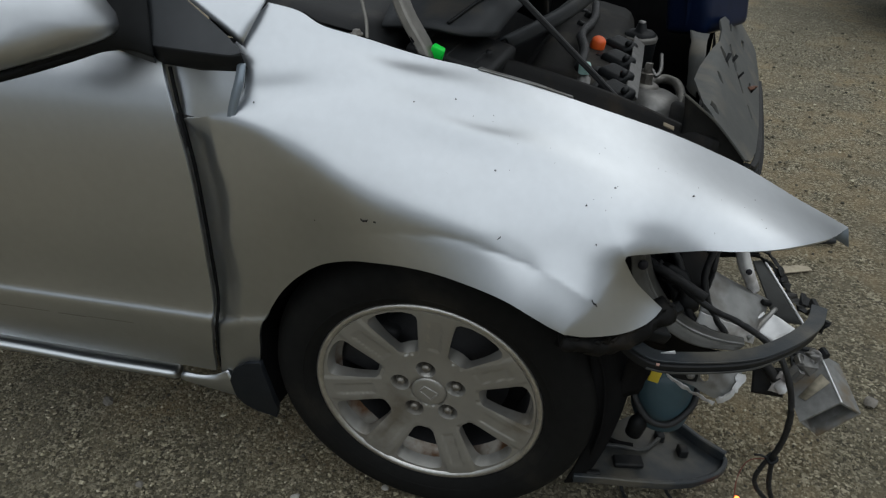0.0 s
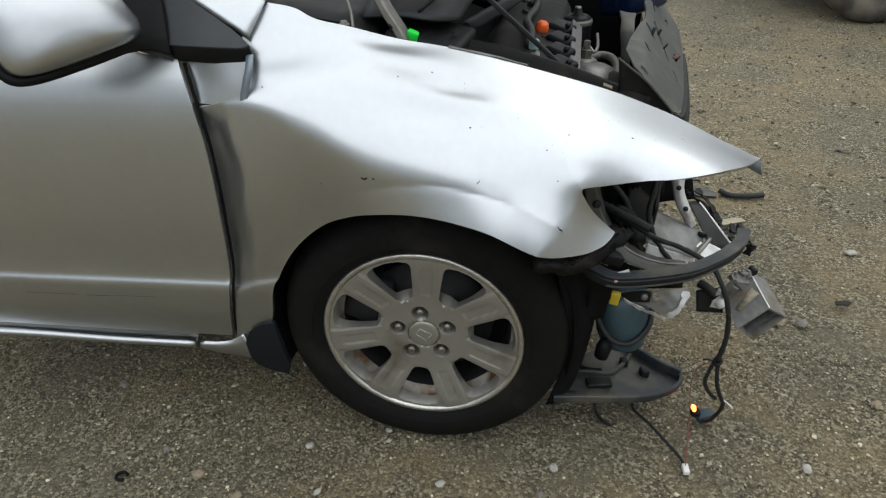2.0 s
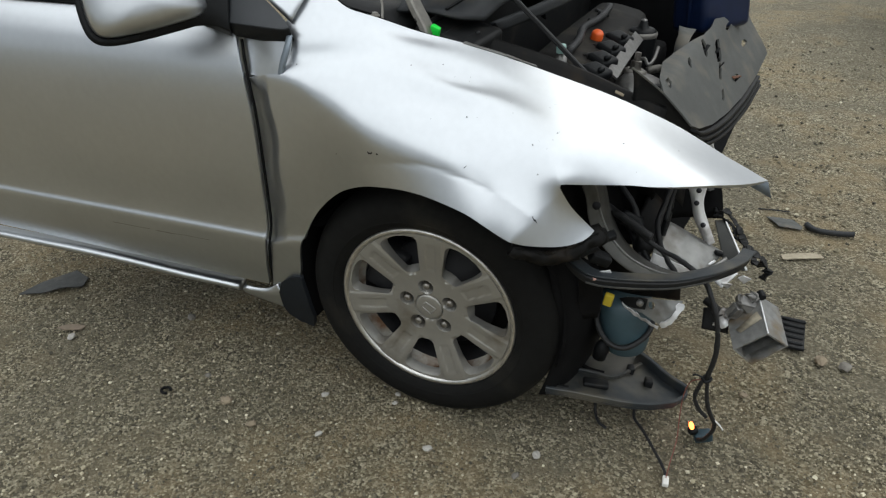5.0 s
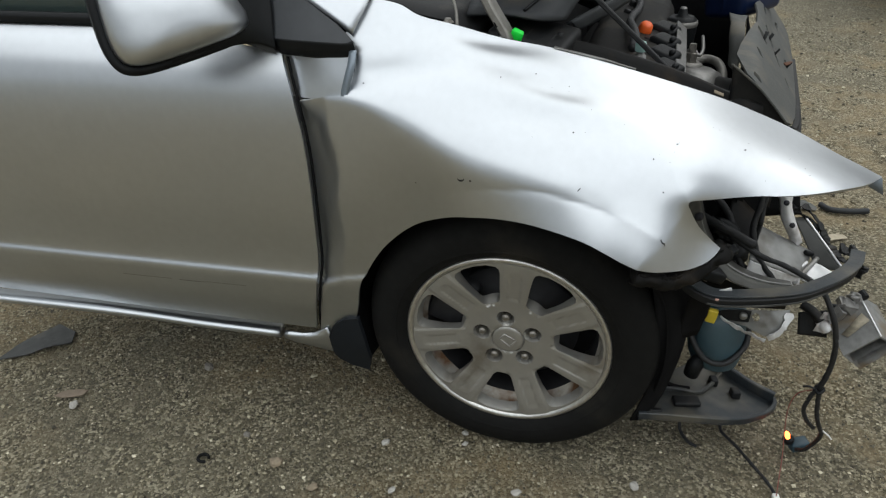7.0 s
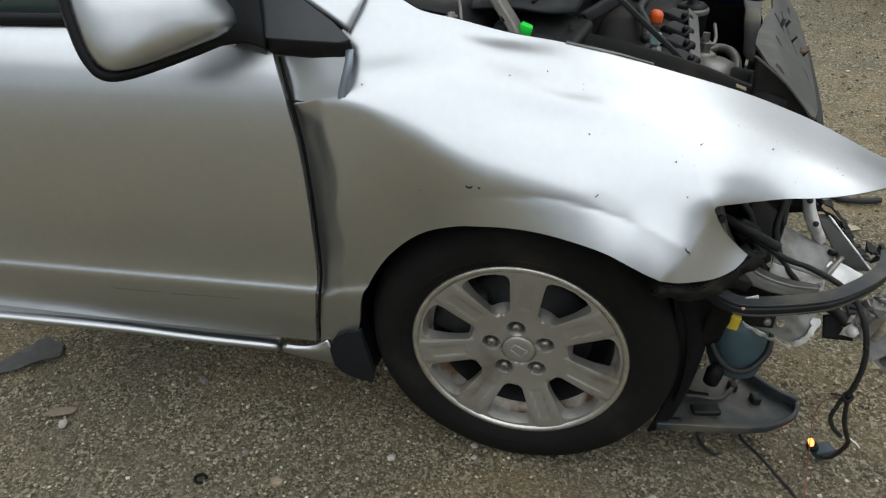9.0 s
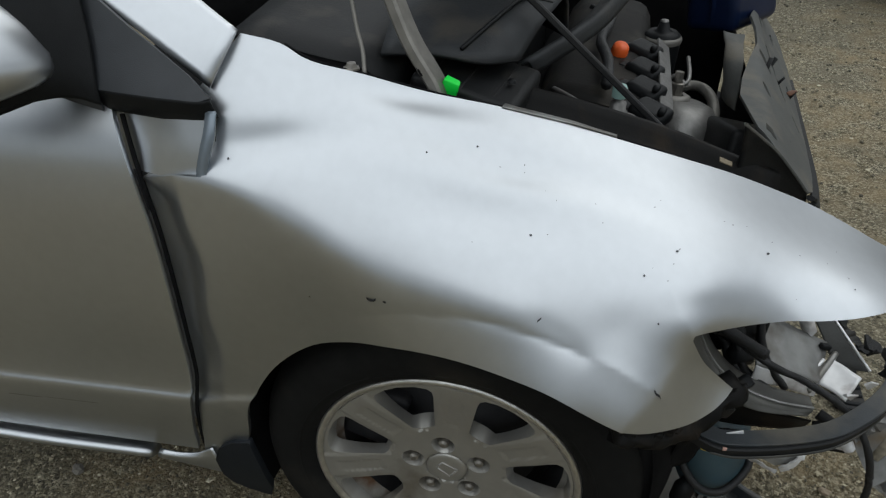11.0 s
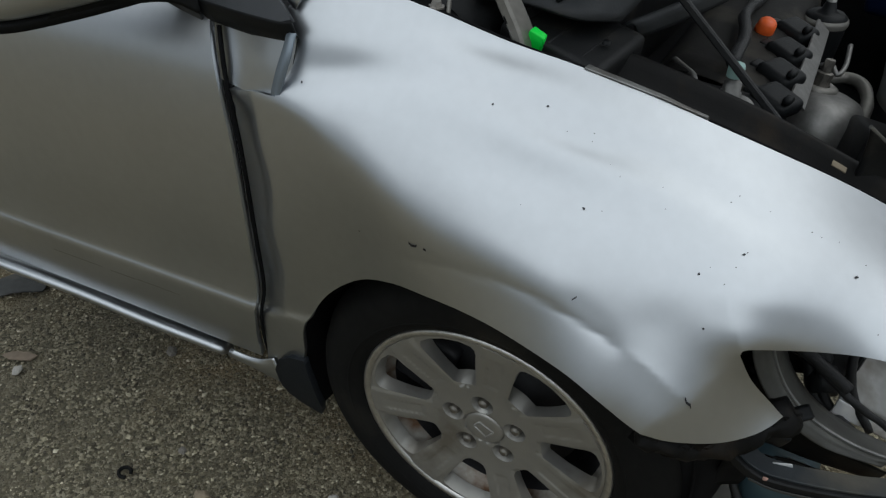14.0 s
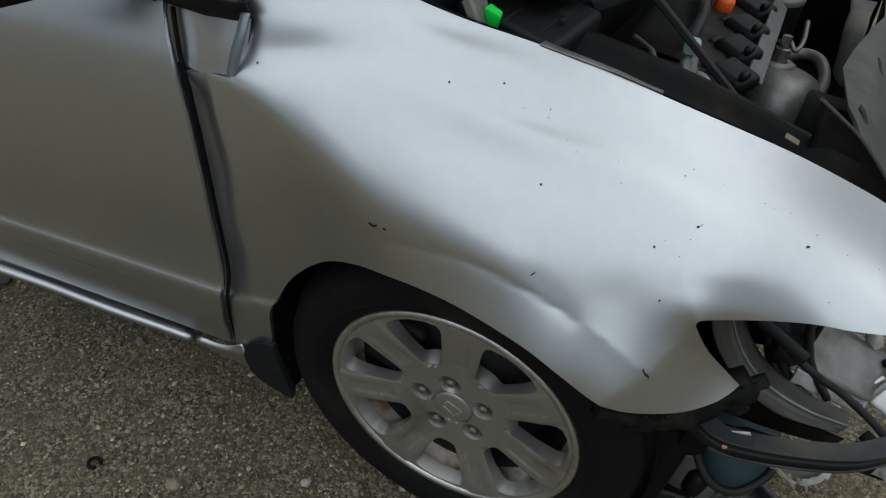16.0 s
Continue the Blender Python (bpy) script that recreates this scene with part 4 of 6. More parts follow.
strip("panel_edge", [(0.318, 0.096, 0.700), (0.331, 0.147, 0.630), (0.345, 0.149, 0.578), (0.376, 0.148, 0.525), (0.420, 0.147, 0.489), (0.474, 0.147, 0.473), (0.526, 0.147, 0.474)], 0.004, 0.004, GALV, "paler edge strip of the lamp panel")
# Hole drawn as a dark disc; its shade is colour only.
part("panel_hole_shade", lathe([(0.0, -0.001), (0.008, -0.001), (0.009, 0.002)], 14, m=pose(0.338, 0.135, 0.600, -10, 0, 20)), CHIP, car)
# Black sheet behind the lamp opening; the cavity's shade is its colour.
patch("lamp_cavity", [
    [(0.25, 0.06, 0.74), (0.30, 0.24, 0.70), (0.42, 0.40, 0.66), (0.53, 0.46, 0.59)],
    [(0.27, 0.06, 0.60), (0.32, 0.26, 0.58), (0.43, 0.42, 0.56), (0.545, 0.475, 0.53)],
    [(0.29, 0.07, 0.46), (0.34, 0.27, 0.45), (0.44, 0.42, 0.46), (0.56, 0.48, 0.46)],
], DARK, "near-black sheet standing for shade in the lamp bay")
def plate(name, corners, mat, label="", thick=0.003, crinkle=0.0, scale=30.0):
    """A flat torn plate with straight edges, slightly bent across its net."""
    a, b, c, d = (Vector(q) for q in corners)
    bm = bmesh.new()
    n = 9
    net = [[bm.verts.new(a.lerp(b, i / n).lerp(d.lerp(c, i / n), j / n)) for i in range(n + 1)] for j in range(n + 1)]
    for r, s in zip(net, net[1:]):
        for i in range(n):
            bm.faces.new((r[i], r[i + 1], s[i + 1], s[i]))
    if crinkle:
        crumple(bm, crinkle, scale)
    bmesh.ops.recalc_face_normals(bm, faces=bm.faces)
    return thicken(part(name, bm, mat, car, label), thick, 0)


# Added backing sheet: darkness below the lamp panel is put into its colour.
patch("lamp_shade_sheet", [
    [(0.330, 0.140, 0.545), (0.380, 0.153, 0.478), (0.440, 0.153, 0.448), (0.530, 0.150, 0.446)],
    [(0.330, 0.150, 0.470), (0.385, 0.165, 0.430), (0.445, 0.165, 0.415), (0.530, 0.165, 0.420)],
    [(0.335, 0.160, 0.400), (0.390, 0.172, 0.385), (0.450, 0.172, 0.388), (0.530, 0.176, 0.398)],
], SEAL, "near-black sheet standing for shade under the lamp panel")
plate("bay_floor", [(0.455, 0.330, 0.500), (0.585, 0.365, 0.432), (0.560, 0.270, 0.418), (0.450, 0.225, 0.470)], GALV, "flat grimy pale metal shelf", crinkle=0.002)
plate("shelf_flange", [(0.450, 0.226, 0.470), (0.560, 0.270, 0.418), (0.556, 0.262, 0.396), (0.448, 0.218, 0.446)], WHITE, "bent pale flange", crinkle=0.003, scale=60)
# Shelf coloured near-black to hold the lamp bay's shade.
plate("inner_shelf", [(0.40, 0.36, 0.56), (0.455, 0.36, 0.51), (0.448, 0.240, 0.475), (0.395, 0.24, 0.50)], SEAL, "", crinkle=0.004)
plate("white_bracket", [(0.586, 0.330, 0.427), (0.627, 0.292, 0.427), (0.602, 0.250, 0.408), (0.563, 0.280, 0.410)], WHITE, "bent white sheet bracket", crinkle=0.002, scale=40)
for q, s, a in [((0.607, 0.262, 0.410), 0.02, 20), ((0.640, 0.290, 0.420), 0.022, 40)]:
    part("metal_scrap", crumple(block((s, 0.004, s * 0.8), 0.001, 2, pose(*q, 30, a, a)), 0.006, 90), WHITE, car, "torn bright metal scrap", False)
cable("bracket_tube", [(0.546, 0.258, 0.408), (0.570, 0.300, 0.420), (0.594, 0.342, 0.430)], 0.0055, GALV, "bent bare metal tube")
cable("bracket_tube", [(0.536, 0.262, 0.412), (0.552, 0.290, 0.422), (0.572, 0.320, 0.430)], 0.003, WHITE, "thin white rod")
part("tube_bolt", block((0.020, 0.012, 0.010), 0.003, 2, pose(0.575, 0.345, 0.438, 0, 20, 30)), BLACK, car, "black bolt head")
# upright strip with bolt holes
patch("lamp_strut", [
    [(0.478, 0.345, 0.600), (0.492, 0.352, 0.560), (0.507, 0.356, 0.508), (0.532, 0.36, 0.462), (0.540, 0.36, 0.440)],
    [(0.502, 0.350, 0.602), (0.507, 0.345, 0.560), (0.522, 0.348, 0.508), (0.545, 0.352, 0.470), (0.550, 0.352, 0.448)],
    [(0.524, 0.360, 0.604), (0.520, 0.362, 0.545), (0.541, 0.364, 0.492), (0.556, 0.364, 0.462), (0.560, 0.364, 0.452)],
], WHITE, "pale steel strut with bolt holes")
# Bolt holes are black discs, their shade put into the colour.
for q in [(0.508, 0.343, 0.582), (0.508, 0.341, 0.552), (0.530, 0.344, 0.500)]:
    part("bolt_hole_shade", lathe([(0.0, -0.002), (0.0055, -0.002), (0.006, 0.001)], 14, m=pose(*q, -15, 0, 0)), CHIP, car)
plate("torn_shield", [(0.545, 0.440, 0.470), (0.566, 0.450, 0.470), (0.640, 0.310, 0.428), (0.596, 0.325, 0.413)], GREYPLASTIC, "torn grey plastic shield", crinkle=0.002)
strip("shield_edge", [(0.566, 0.448, 0.473), (0.604, 0.380, 0.451), (0.641, 0.309, 0.431)], 0.004, 0.004, WHITE, "pale broken edge")
for k, (line, w) in enumerate([
        ([(0.537, 0.460, 0.483), (0.564, 0.460, 0.490), (0.594, 0.450, 0.466), (0.617, 0.440, 0.432), (0.640, 0.420, 0.406), (0.664, 0.400, 0.398), (0.670, 0.380, 0.424)], 0.013),
        ([(0.540, 0.455, 0.478), (0.566, 0.450, 0.476), (0.590, 0.440, 0.456), (0.606, 0.430, 0.432)], 0.009),
        ([(0.632, 0.35, 0.462), (0.660, 0.345, 0.452), (0.682, 0.345, 0.425), (0.676, 0.34, 0.400)], 0.018)]):
    rag = sweep(line, [(-w, -0.002), (w, -0.003), (w, 0.003), (-w, 0.002)], 8, taper=lambda t: 0.55 + 0.6 * abs(noise.noise((t * 9, k, 3))))
    part("torn_edge_strip", crumple(crumple(rag, 0.008, 60), 0.004, 160), DUSTY, car, "shredded black plastic edge", False)
# curved lower retainer bar
retainer = [(0.290, 0.055, 0.535), (0.333, 0.012, 0.518), (0.372, -0.008, 0.512), (0.404, -0.006, 0.511), (0.463, 0.014, 0.511), (0.522, 0.043, 0.511), (0.564, 0.080, 0.511), (0.600, 0.123, 0.511), (0.628, 0.172, 0.510), (0.640, 0.225, 0.508), (0.634, 0.270, 0.506)]
strip("retainer_bar", retainer, 0.010, 0.016, DUSTY, "curved black plastic bumper retainer", per=6)
# Lip coloured paler than the bar: its lit top face is put into colour.
strip("retainer_lip", [(x, y + 0.014, z + 0.010) for x, y, z in retainer[1:-1]], 0.026, 0.004, SHIELD, "flat upper lip of the retainer", per=6)
strip("retainer_line", [(x, y - 0.0072, z - 0.004) for x, y, z in retainer[2:-2]], 0.0015, 0.004, GREYPLASTIC, "thin pale line along the bar", per=6)

part("retainer_chip", crumple(block((0.007, 0.002, 0.005), 0.0006, 1, pose(0.388, -0.0125, 0.518, 0, 10, 10)), 0.002, 150), material("pink_primer_chip", (0.45, 0.27, 0.22), 0.7), car, "small pinkish paint chip")
part("torn_tab", block((0.022, 0.002, 0.016), 0.0006, 1, pose(0.402, 0.016, 0.520, 20, -20, 10)), WHITE, car, "small pale tab")

# crushed black duct under the wing's corner
duct = crumple(sweep([(0.245, -0.095, 0.597), (0.285, -0.075, 0.580), (0.320, -0.045, 0.575), (0.355, -0.010, 0.588), (0.385, 0.02, 0.607)], ring_section(0.021, 12, 0.8), 6), 0.010, 55)
part("bumper_mount", duct, SEAL, car, "crushed black bumper mounting strip")
for k in range(4):
    rib = [(0.250 + 0.004 * k, -0.108 + 0.012 * k, 0.606 - 0.012 * k), (0.288, -0.088 + 0.010 * k, 0.592 - 0.012 * k), (0.325, -0.058 + 0.010 * k, 0.588 - 0.012 * k), (0.360, -0.020 + 0.010 * k, 0.600 - 0.012 * k), (0.392, 0.012 + 0.008 * k, 0.618 - 0.010 * k)]
    part("mount_rib", crumple(tube(rib, 0.0034, 12, 6), 0.005, 130), GLOSS if k % 2 else SEAL, car, "", False)
for q, a in [((0.27, -0.062, 0.572), 10), ((0.30, -0.048, 0.556), -15), ((0.335, -0.022, 0.560), 25), ((0.362, 0.012, 0.566), 50), ((0.390, 0.028, 0.590), 40)]:
    part("mount_clip", crumple(block((0.045, 0.018, 0.014), 0.004, 2, pose(*q, 20, -15, a)), 0.004, 80), BLACK, car)
part("lamp_plug", block((0.045, 0.028, 0.022), 0.004, 2, pose(0.376, 0.055, 0.528, 10, 25, 35)), BLACK, car, "black cable plug")
part("torn_tab", crumple(block((0.04, 0.004, 0.03), 0.001, 1, pose(0.362, 0.075, 0.520, 0, 30, 20)), 0.004, 70), WHITE, car, "torn pale metal tab")


# washer tank
def build_tank():
    prof = [(0.0, 0.212), (0.045, 0.214), (0.058, 0.222), (0.066, 0.245), (0.070, 0.29), (0.072, 0.325), (0.070, 0.352), (0.055, 0.366), (0.0, 0.37)]
    bm = lathe(prof, 28, "z")
    for v in bm.verts:
        x, y = v.co.x, v.co.y
        v.co.x, v.co.y = 0.414 + x * 0.86 - 0.10 * (v.co.z - 0.29), 0.205 + y * 0.9
    tank = part("washer_tank", bm, BLUE, car, "pale blue plastic washer fluid tank")
    cable("tank_hose", [(0.362, 0.165, 0.345), (0.366, 0.140, 0.310), (0.400, 0.128, 0.270), (0.440, 0.138, 0.262), (0.474, 0.175, 0.285), (0.478, 0.21, 0.31)], 0.0065, WIRE, "black hose round the tank", tank)
    part("tank_pump", lathe([(0.0, 0.0), (0.016, 0.0), (0.018, 0.03), (0.010, 0.05), (0.0, 0.05)], 16, "z", m=pose(0.378, 0.150, 0.205, 0, 10, 0)), BLACK, tank, "black pump on the tank")
    part("tank_clip", block((0.020, 0.012, 0.030), 0.003, 2, pose(0.393, 0.108, 0.398, 0, 8, 0)), YELLOW, tank, "yellow plastic clip")


build_tank()
def torn_flange():
    """Pale metal plate above the tank, its lower edge torn and curled, with a dark bracket bolted on."""
    outline = [(0.462, 0.398), (0.500, 0.404), (0.538, 0.408), (0.537, 0.392), (0.530, 0.374), (0.514, 0.360), (0.500, 0.352), (0.484, 0.356), (0.462, 0.362), (0.440, 0.360), (0.414, 0.364), (0.420, 0.380)]
    form = Smooth([(0.414, 0.364, 0.162), (0.500, 0.352, 0.134), (0.538, 0.408, 0.160), (0.462, 0.398, 0.152), (0.42, 0.385, 0.164), (0.52, 0.38, 0.140)], 0.0001)
    hole = [(0.478 + 0.0075 * math.cos(a), 0.386 + 0.0085 * math.sin(a)) for a in np.linspace(0, 2 * math.pi, 13)[:-1]]
    panel("tank_shelf", sheet(outline, lambda x, z: Vector((x, form(x, z) + 0.002 * noise.noise((x * 60, z * 60, 1)), z)), 0.006, [hole], flange=0.003), GALV, car, "pale metal flange above the tank")
    bracket = [(0.404, 0.372), (0.424, 0.384), (0.452, 0.396), (0.468, 0.398), (0.466, 0.374), (0.440, 0.366), (0.416, 0.362)]
    panel("shelf_plate", sheet(bracket, lambda x, z: Vector((x, form(x, z) - 0.004, z)), 0.007, flange=0.004), DUSTY, car, "dark bracket plate")
    for name, line, w in [("torn_lip", [(0.412, 0.364), (0.432, 0.360), (0.452, 0.356), (0.470, 0.354), (0.486, 0.349), (0.500, 0.347)], 0.006), ("curled_foil", [(0.537, 0.406), (0.536, 0.392), (0.530, 0.376), (0.518, 0.362), (0.504, 0.352)], 0.009)]:
        rag = sweep([(x, form(x, z) - 0.006, z) for x, z in line], [(-w, -0.0012), (w, -0.0012), (w, 0.0012), (-w, 0.0012)], 8, up=(0, 1, 0.3), taper=lambda t: 0.65 + 0.6 * abs(noise.noise((t * 4, w * 900, 3))))
        part(name, crumple(crumple(rag, 0.005, 55), 0.002, 120), WHITE, car, "torn curled white metal edge", False)


torn_flange()
part("flange_bolt", lathe([(0.0, -0.006), (0.006, -0.006), (0.008, -0.002), (0.008, 0.002)], 12, m=pose(0.454, 0.142, 0.387, -15, 0, 0)), CAST, car, "pale bolt head")
plate("tow_bracket", [(0.573, 0.270, 0.333), (0.626, 0.270, 0.350), (0.636, 0.252, 0.292), (0.580, 0.250, 0.290)], DUSTY, "dark square bracket plate", crinkle=0.002)
cable("bracket_pin", [(0.575, 0.262, 0.360), (0.595, 0.250, 0.355), (0.614, 0.234, 0.343)], 0.010, DUSTY, "dark stub of a tube")
part("pin_cap", crumple(lathe([(0.0, -0.014), (0.009, -0.012), (0.012, 0.0), (0.011, 0.014), (0.0, 0.016)], 14, m=pose(0.622, 0.232, 0.334, 30, 0, 40)), 0.004, 70), WHITE, car, "crushed bright tube end")


def build_beam():
    """End of the crash beam: an open two-celled aluminium box, bent down."""
    front = [Vector(q) for q in [(0.656, 0.170, 0.313), (0.698, 0.188, 0.273), (0.758, 0.213, 0.328), (0.713, 0.192, 0.360)]]
    away = Vector((-0.035, 0.093, 0.030))
    bm = bmesh.new()
    mid = sum(front, Vector()) / 4
    def wall(a, b, t=0.0035):
        inward = (mid - (a + b) / 2).normalized() * t
        v = [bm.verts.new(q) for q in (a, b, b + away, a + away, a + inward, b + inward, b + inward + away, a + inward + away)]
        for f in ((0, 1, 2, 3), (7, 6, 5, 4), (0, 4, 5, 1), (1, 5, 6, 2), (2, 6, 7, 3), (3, 7, 4, 0)):
            bm.faces.new([v[i] for i in f])
    for a, b in zip(front, front[1:] + front[:1]):
        wall(a, b)
    wall((front[0] + front[1]) / 2, (front[2] + front[3]) / 2)
    back = [bm.verts.new(q + away * 1.01) for q in front]
    bm.faces.new(back)
    bmesh.ops.recalc_face_normals(bm, faces=bm.faces)
    beam = part("crash_beam", bm, BEAM, car, "bent bare aluminium crash beam end", smooth=False)
    for q, size, a in [((0.655, 0.262, 0.376), (0.040, 0.022, 0.026), 20), ((0.640, 0.240, 0.366), (0.026, 0.016, 0.034), 60), ((0.668, 0.268, 0.392), (0.024, 0.020, 0.016), -20)]:
        part("beam_weld", crumple(crumple(block(size, 0.004, 4, pose(*q, 20, 30, a)), 0.010, 55), 0.006, 140), CAST, beam, "torn aluminium weld", False)
    part("beam_foil", crumple(block((0.030, 0.005, 0.045), 0.001, 3, pose(0.622, 0.235, 0.340, 0, 20, 30)), 0.010, 80), WHITE, beam, "torn shiny metal scrap", False)
    part("beam_bolt", lathe([(0.0, -0.006), (0.008, -0.006), (0.009, 0.0), (0.009, 0.010)], 10, m=pose(0.684, 0.275, 0.396, 10, 0, 30)), BLACK, beam, "dark bolt stub", False)
    residue = [front[0].lerp(front[3], k) + away * m - Vector((0.001, 0.0016, -0.0016)) for k, m in [(0.18, 0.42), (0.30, 0.30), (0.95, 0.40), (0.86, 0.62)]]
    rb = bmesh.new()
    rb.faces.new([rb.verts.new(q) for q in residue])
    bmesh.ops.recalc_face_normals(rb, faces=rb.faces)
    thicken(part("glue_residue", rb, material("tan_glue", (0.26, 0.23, 0.17), 0.8, 0, 0.3, 120), beam, "strip of tan glue residue"), 0.0012)
    strip("beam_edge", [front[3] + Vector((0.001, -0.001, 0.001)), front[3] + away * 0.9], 0.003, 0.003, WHITE, "pale strip along the beam edge", beam, straight=True)


build_beam()

# splash shield hanging under the front
tray_edge = [(0.284, 0.060), (0.342, 0.079), (0.403, 0.102), (0.465, 0.131), (0.514, 0.164), (0.558, 0.211), (0.574, 0.250), (0.570, 0.270), (0.518, 0.292), (0.477, 0.314), (0.439, 0.330), (0.390, 0.325), (0.330, 0.250), (0.290, 0.150)]


def tray_z(x, y):
    return 0.146 - 0.165 * ramp01(x, 0.28, 0.60) * 0.24 - 0.02 * ramp01(y, 0.06, 0.30) + 0.008 * bell(math.hypot(x - 0.40, y - 0.22), 0.04)


shield = panel("splash_shield", sheet(tray_edge, lambda x, y: Vector((x, y, tray_z(x, y) - 0.012)), 0.010, flange=0.012), SHIELD, car, "dusty black splash shield hanging low")
strip("shield_rim", [(x, y, tray_z(x, y) - 0.006) for x, y in tray_edge[:8]], 0.010, 0.014, SHIELD, "raised rim of the shield", shield, per=4)
strip("shield_rim", [(x, y, tray_z(x, y) + 0.002) for x, y in [(0.572, 0.266), (0.518, 0.288), (0.477, 0.310), (0.436, 0.326)]], 0.012, 0.026, SHIELD, "upright back wall of the shield", shield, per=4)
strip("shield_rim", [(x, y, tray_z(x, y) - 0.004) for x, y in [(0.300, 0.160), (0.352, 0.178), (0.404, 0.190), (0.430, 0.235), (0.452, 0.300)]], 0.008, 0.010, SHIELD, "low rib of the shield", shield, per=4)
for x, y, w, d, h in [(0.380, 0.146, 0.060, 0.028, 0.012), (0.436, 0.258, 0.018, 0.022, 0.020), (0.486, 0.243, 0.020, 0.024, 0.022), (0.318, 0.082, 0.030, 0.012, 0.010)]:
    part("shield_pocket", block((w, d, h), 0.004, 2, pose(x, y, tray_z(x, y) - 0.004, 0, 4, 20)), DUSTY, shield)
# Slot is a black strip laid on top; its shade is painted.
strip("shield_slot_shade", [(x, y, tray_z(x, y) - 0.009) for x, y in [(0.330, 0.200), (0.355, 0.195), (0.385, 0.200)]], 0.012, 0.004, DARK, "", shield)
patch("tank_guard", [
    [(0.345, 0.020, 0.500), (0.372, 0.030, 0.505), (0.400, 0.045, 0.500)],
    [(0.340, 0.060, 0.430), (0.362, 0.075, 0.430), (0.385, 0.090, 0.425)],
    [(0.335, 0.085, 0.340), (0.352, 0.100, 0.340), (0.372, 0.115, 0.340)],
], DARK, "dark torn bumper side flap", crinkle=0.004)
patch("front_liner", [
    [(0.262, 0.035, 0.545), (0.288, 0.045, 0.42), (0.300, 0.055, 0.31), (0.290, 0.060, 0.20), (0.268, 0.062, 0.115)],
    [(0.305, 0.050, 0.545), (0.326, 0.060, 0.42), (0.330, 0.070, 0.31), (0.318, 0.075, 0.20), (0.296, 0.080, 0.115)],
    [(0.335, 0.110, 0.53), (0.350, 0.120, 0.42), (0.352, 0.130, 0.31), (0.338, 0.135, 0.20), (0.320, 0.14, 0.12)],
    [(0.345, 0.28, 0.53), (0.36, 0.28, 0.42), (0.36, 0.28, 0.31), (0.35, 0.28, 0.20), (0.335, 0.28, 0.12)],
], DARK, "black plastic liner in front of the wheel", thick=0.004)

# hanging wiring
cable("hanging_loom", [(0.400, 0.210, 0.530), (0.462, 0.190, 0.505), (0.507, 0.175, 0.499), (0.546, 0.155, 0.492), (0.575, 0.140, 0.479), (0.591, 0.128, 0.462), (0.610, 0.118, 0.424), (0.623, 0.115, 0.373), (0.627, 0.117, 0.314), (0.620, 0.120, 0.256)], 0.0056, WIRE, "black taped wiring loom hanging down", ribs=0.0012)
cable("loom_branch", [(0.618, 0.120, 0.258), (0.610, 0.120, 0.234), (0.605, 0.120, 0.198), (0.616, 0.125, 0.167), (0.636, 0.130, 0.143)], 0.0044, WIRE, ribs=0.001)
cable("loom_branch", [(0.622, 0.120, 0.258), (0.627, 0.122, 0.215), (0.634, 0.126, 0.180), (0.645, 0.132, 0.150), (0.656, 0.142, 0.120), (0.653, 0.152, 0.085), (0.640, 0.160, 0.050), (0.628, 0.175, 0.030)], 0.0046, WIRE, ribs=0.001)
cable("loom_tie", [(0.611, 0.118, 0.256), (0.620, 0.110, 0.254), (0.629, 0.121, 0.257), (0.620, 0.129, 0.259), (0.611, 0.118, 0.256)], 0.0035, BLACK)
cable("tie_end", [(0.612, 0.118, 0.258), (0.600, 0.116, 0.262), (0.592, 0.120, 0.256)], 0.0022, WIRE)
cable("thin_red_wire", [(0.613, 0.125, 0.249), (0.589, 0.135, 0.223), (0.580, 0.135, 0.178), (0.583, 0.120, 0.126), (0.588, 0.100, 0.077), (0.587, 0.060, 0.038), (0.587, 0.040, 0.012)], 0.0011, REDWIRE, "thin reddish wire")
cable("wire_stub", [(0.655, 0.138, 0.135), (0.668, 0.134, 0.128), (0.676, 0.132, 0.120)], 0.0016, CLEARWHITE, "short white wire end")
cable("dragging_wire", [(0.372, 0.200, 0.090), (0.375, 0.190, 0.040), (0.381, 0.177, 0.008), (0.400, 0.149, 0.006), (0.420, 0.139, 0.006)], 0.0038, WIRE, "black wire dragging on the ground")
for k, pts in enumerate([
        [(0.350, 0.26, 0.60), (0.395, 0.24, 0.56), (0.415, 0.235, 0.50), (0.44, 0.23, 0.45), (0.50, 0.22, 0.415)],
        [(0.46, 0.30, 0.63), (0.452, 0.27, 0.57), (0.447, 0.25, 0.525), (0.468, 0.24, 0.47), (0.505, 0.235, 0.425)],
        [(0.36, 0.27, 0.53), (0.40, 0.25, 0.49), (0.42, 0.235, 0.455), (0.46, 0.23, 0.432)],
        [(0.34, 0.22, 0.56), (0.375, 0.20, 0.555), (0.41, 0.19, 0.545), (0.45, 0.18, 0.53)],
        [(0.47, 0.31, 0.64), (0.462, 0.29, 0.58), (0.46, 0.27, 0.53)]]):
    cable("bay_cable", pts, [0.0075, 0.0065, 0.010, 0.009, 0.005][k], WIRE, "", ribs=0.0015)
part("horn", lathe([(0.0, -0.02), (0.018, -0.02), (0.024, 0.0), (0.018, 0.02), (0.0, 0.025)], 18, m=pose(0.425, 0.245, 0.475, 30, 0, 20)), DUSTY, car, "dark round horn")
part("loom_junction", crumple(block((0.05, 0.03, 0.03), 0.010, 3, pose(0.392, 0.225, 0.535, 0, 20, 20)), 0.008, 70), BLACK, car)

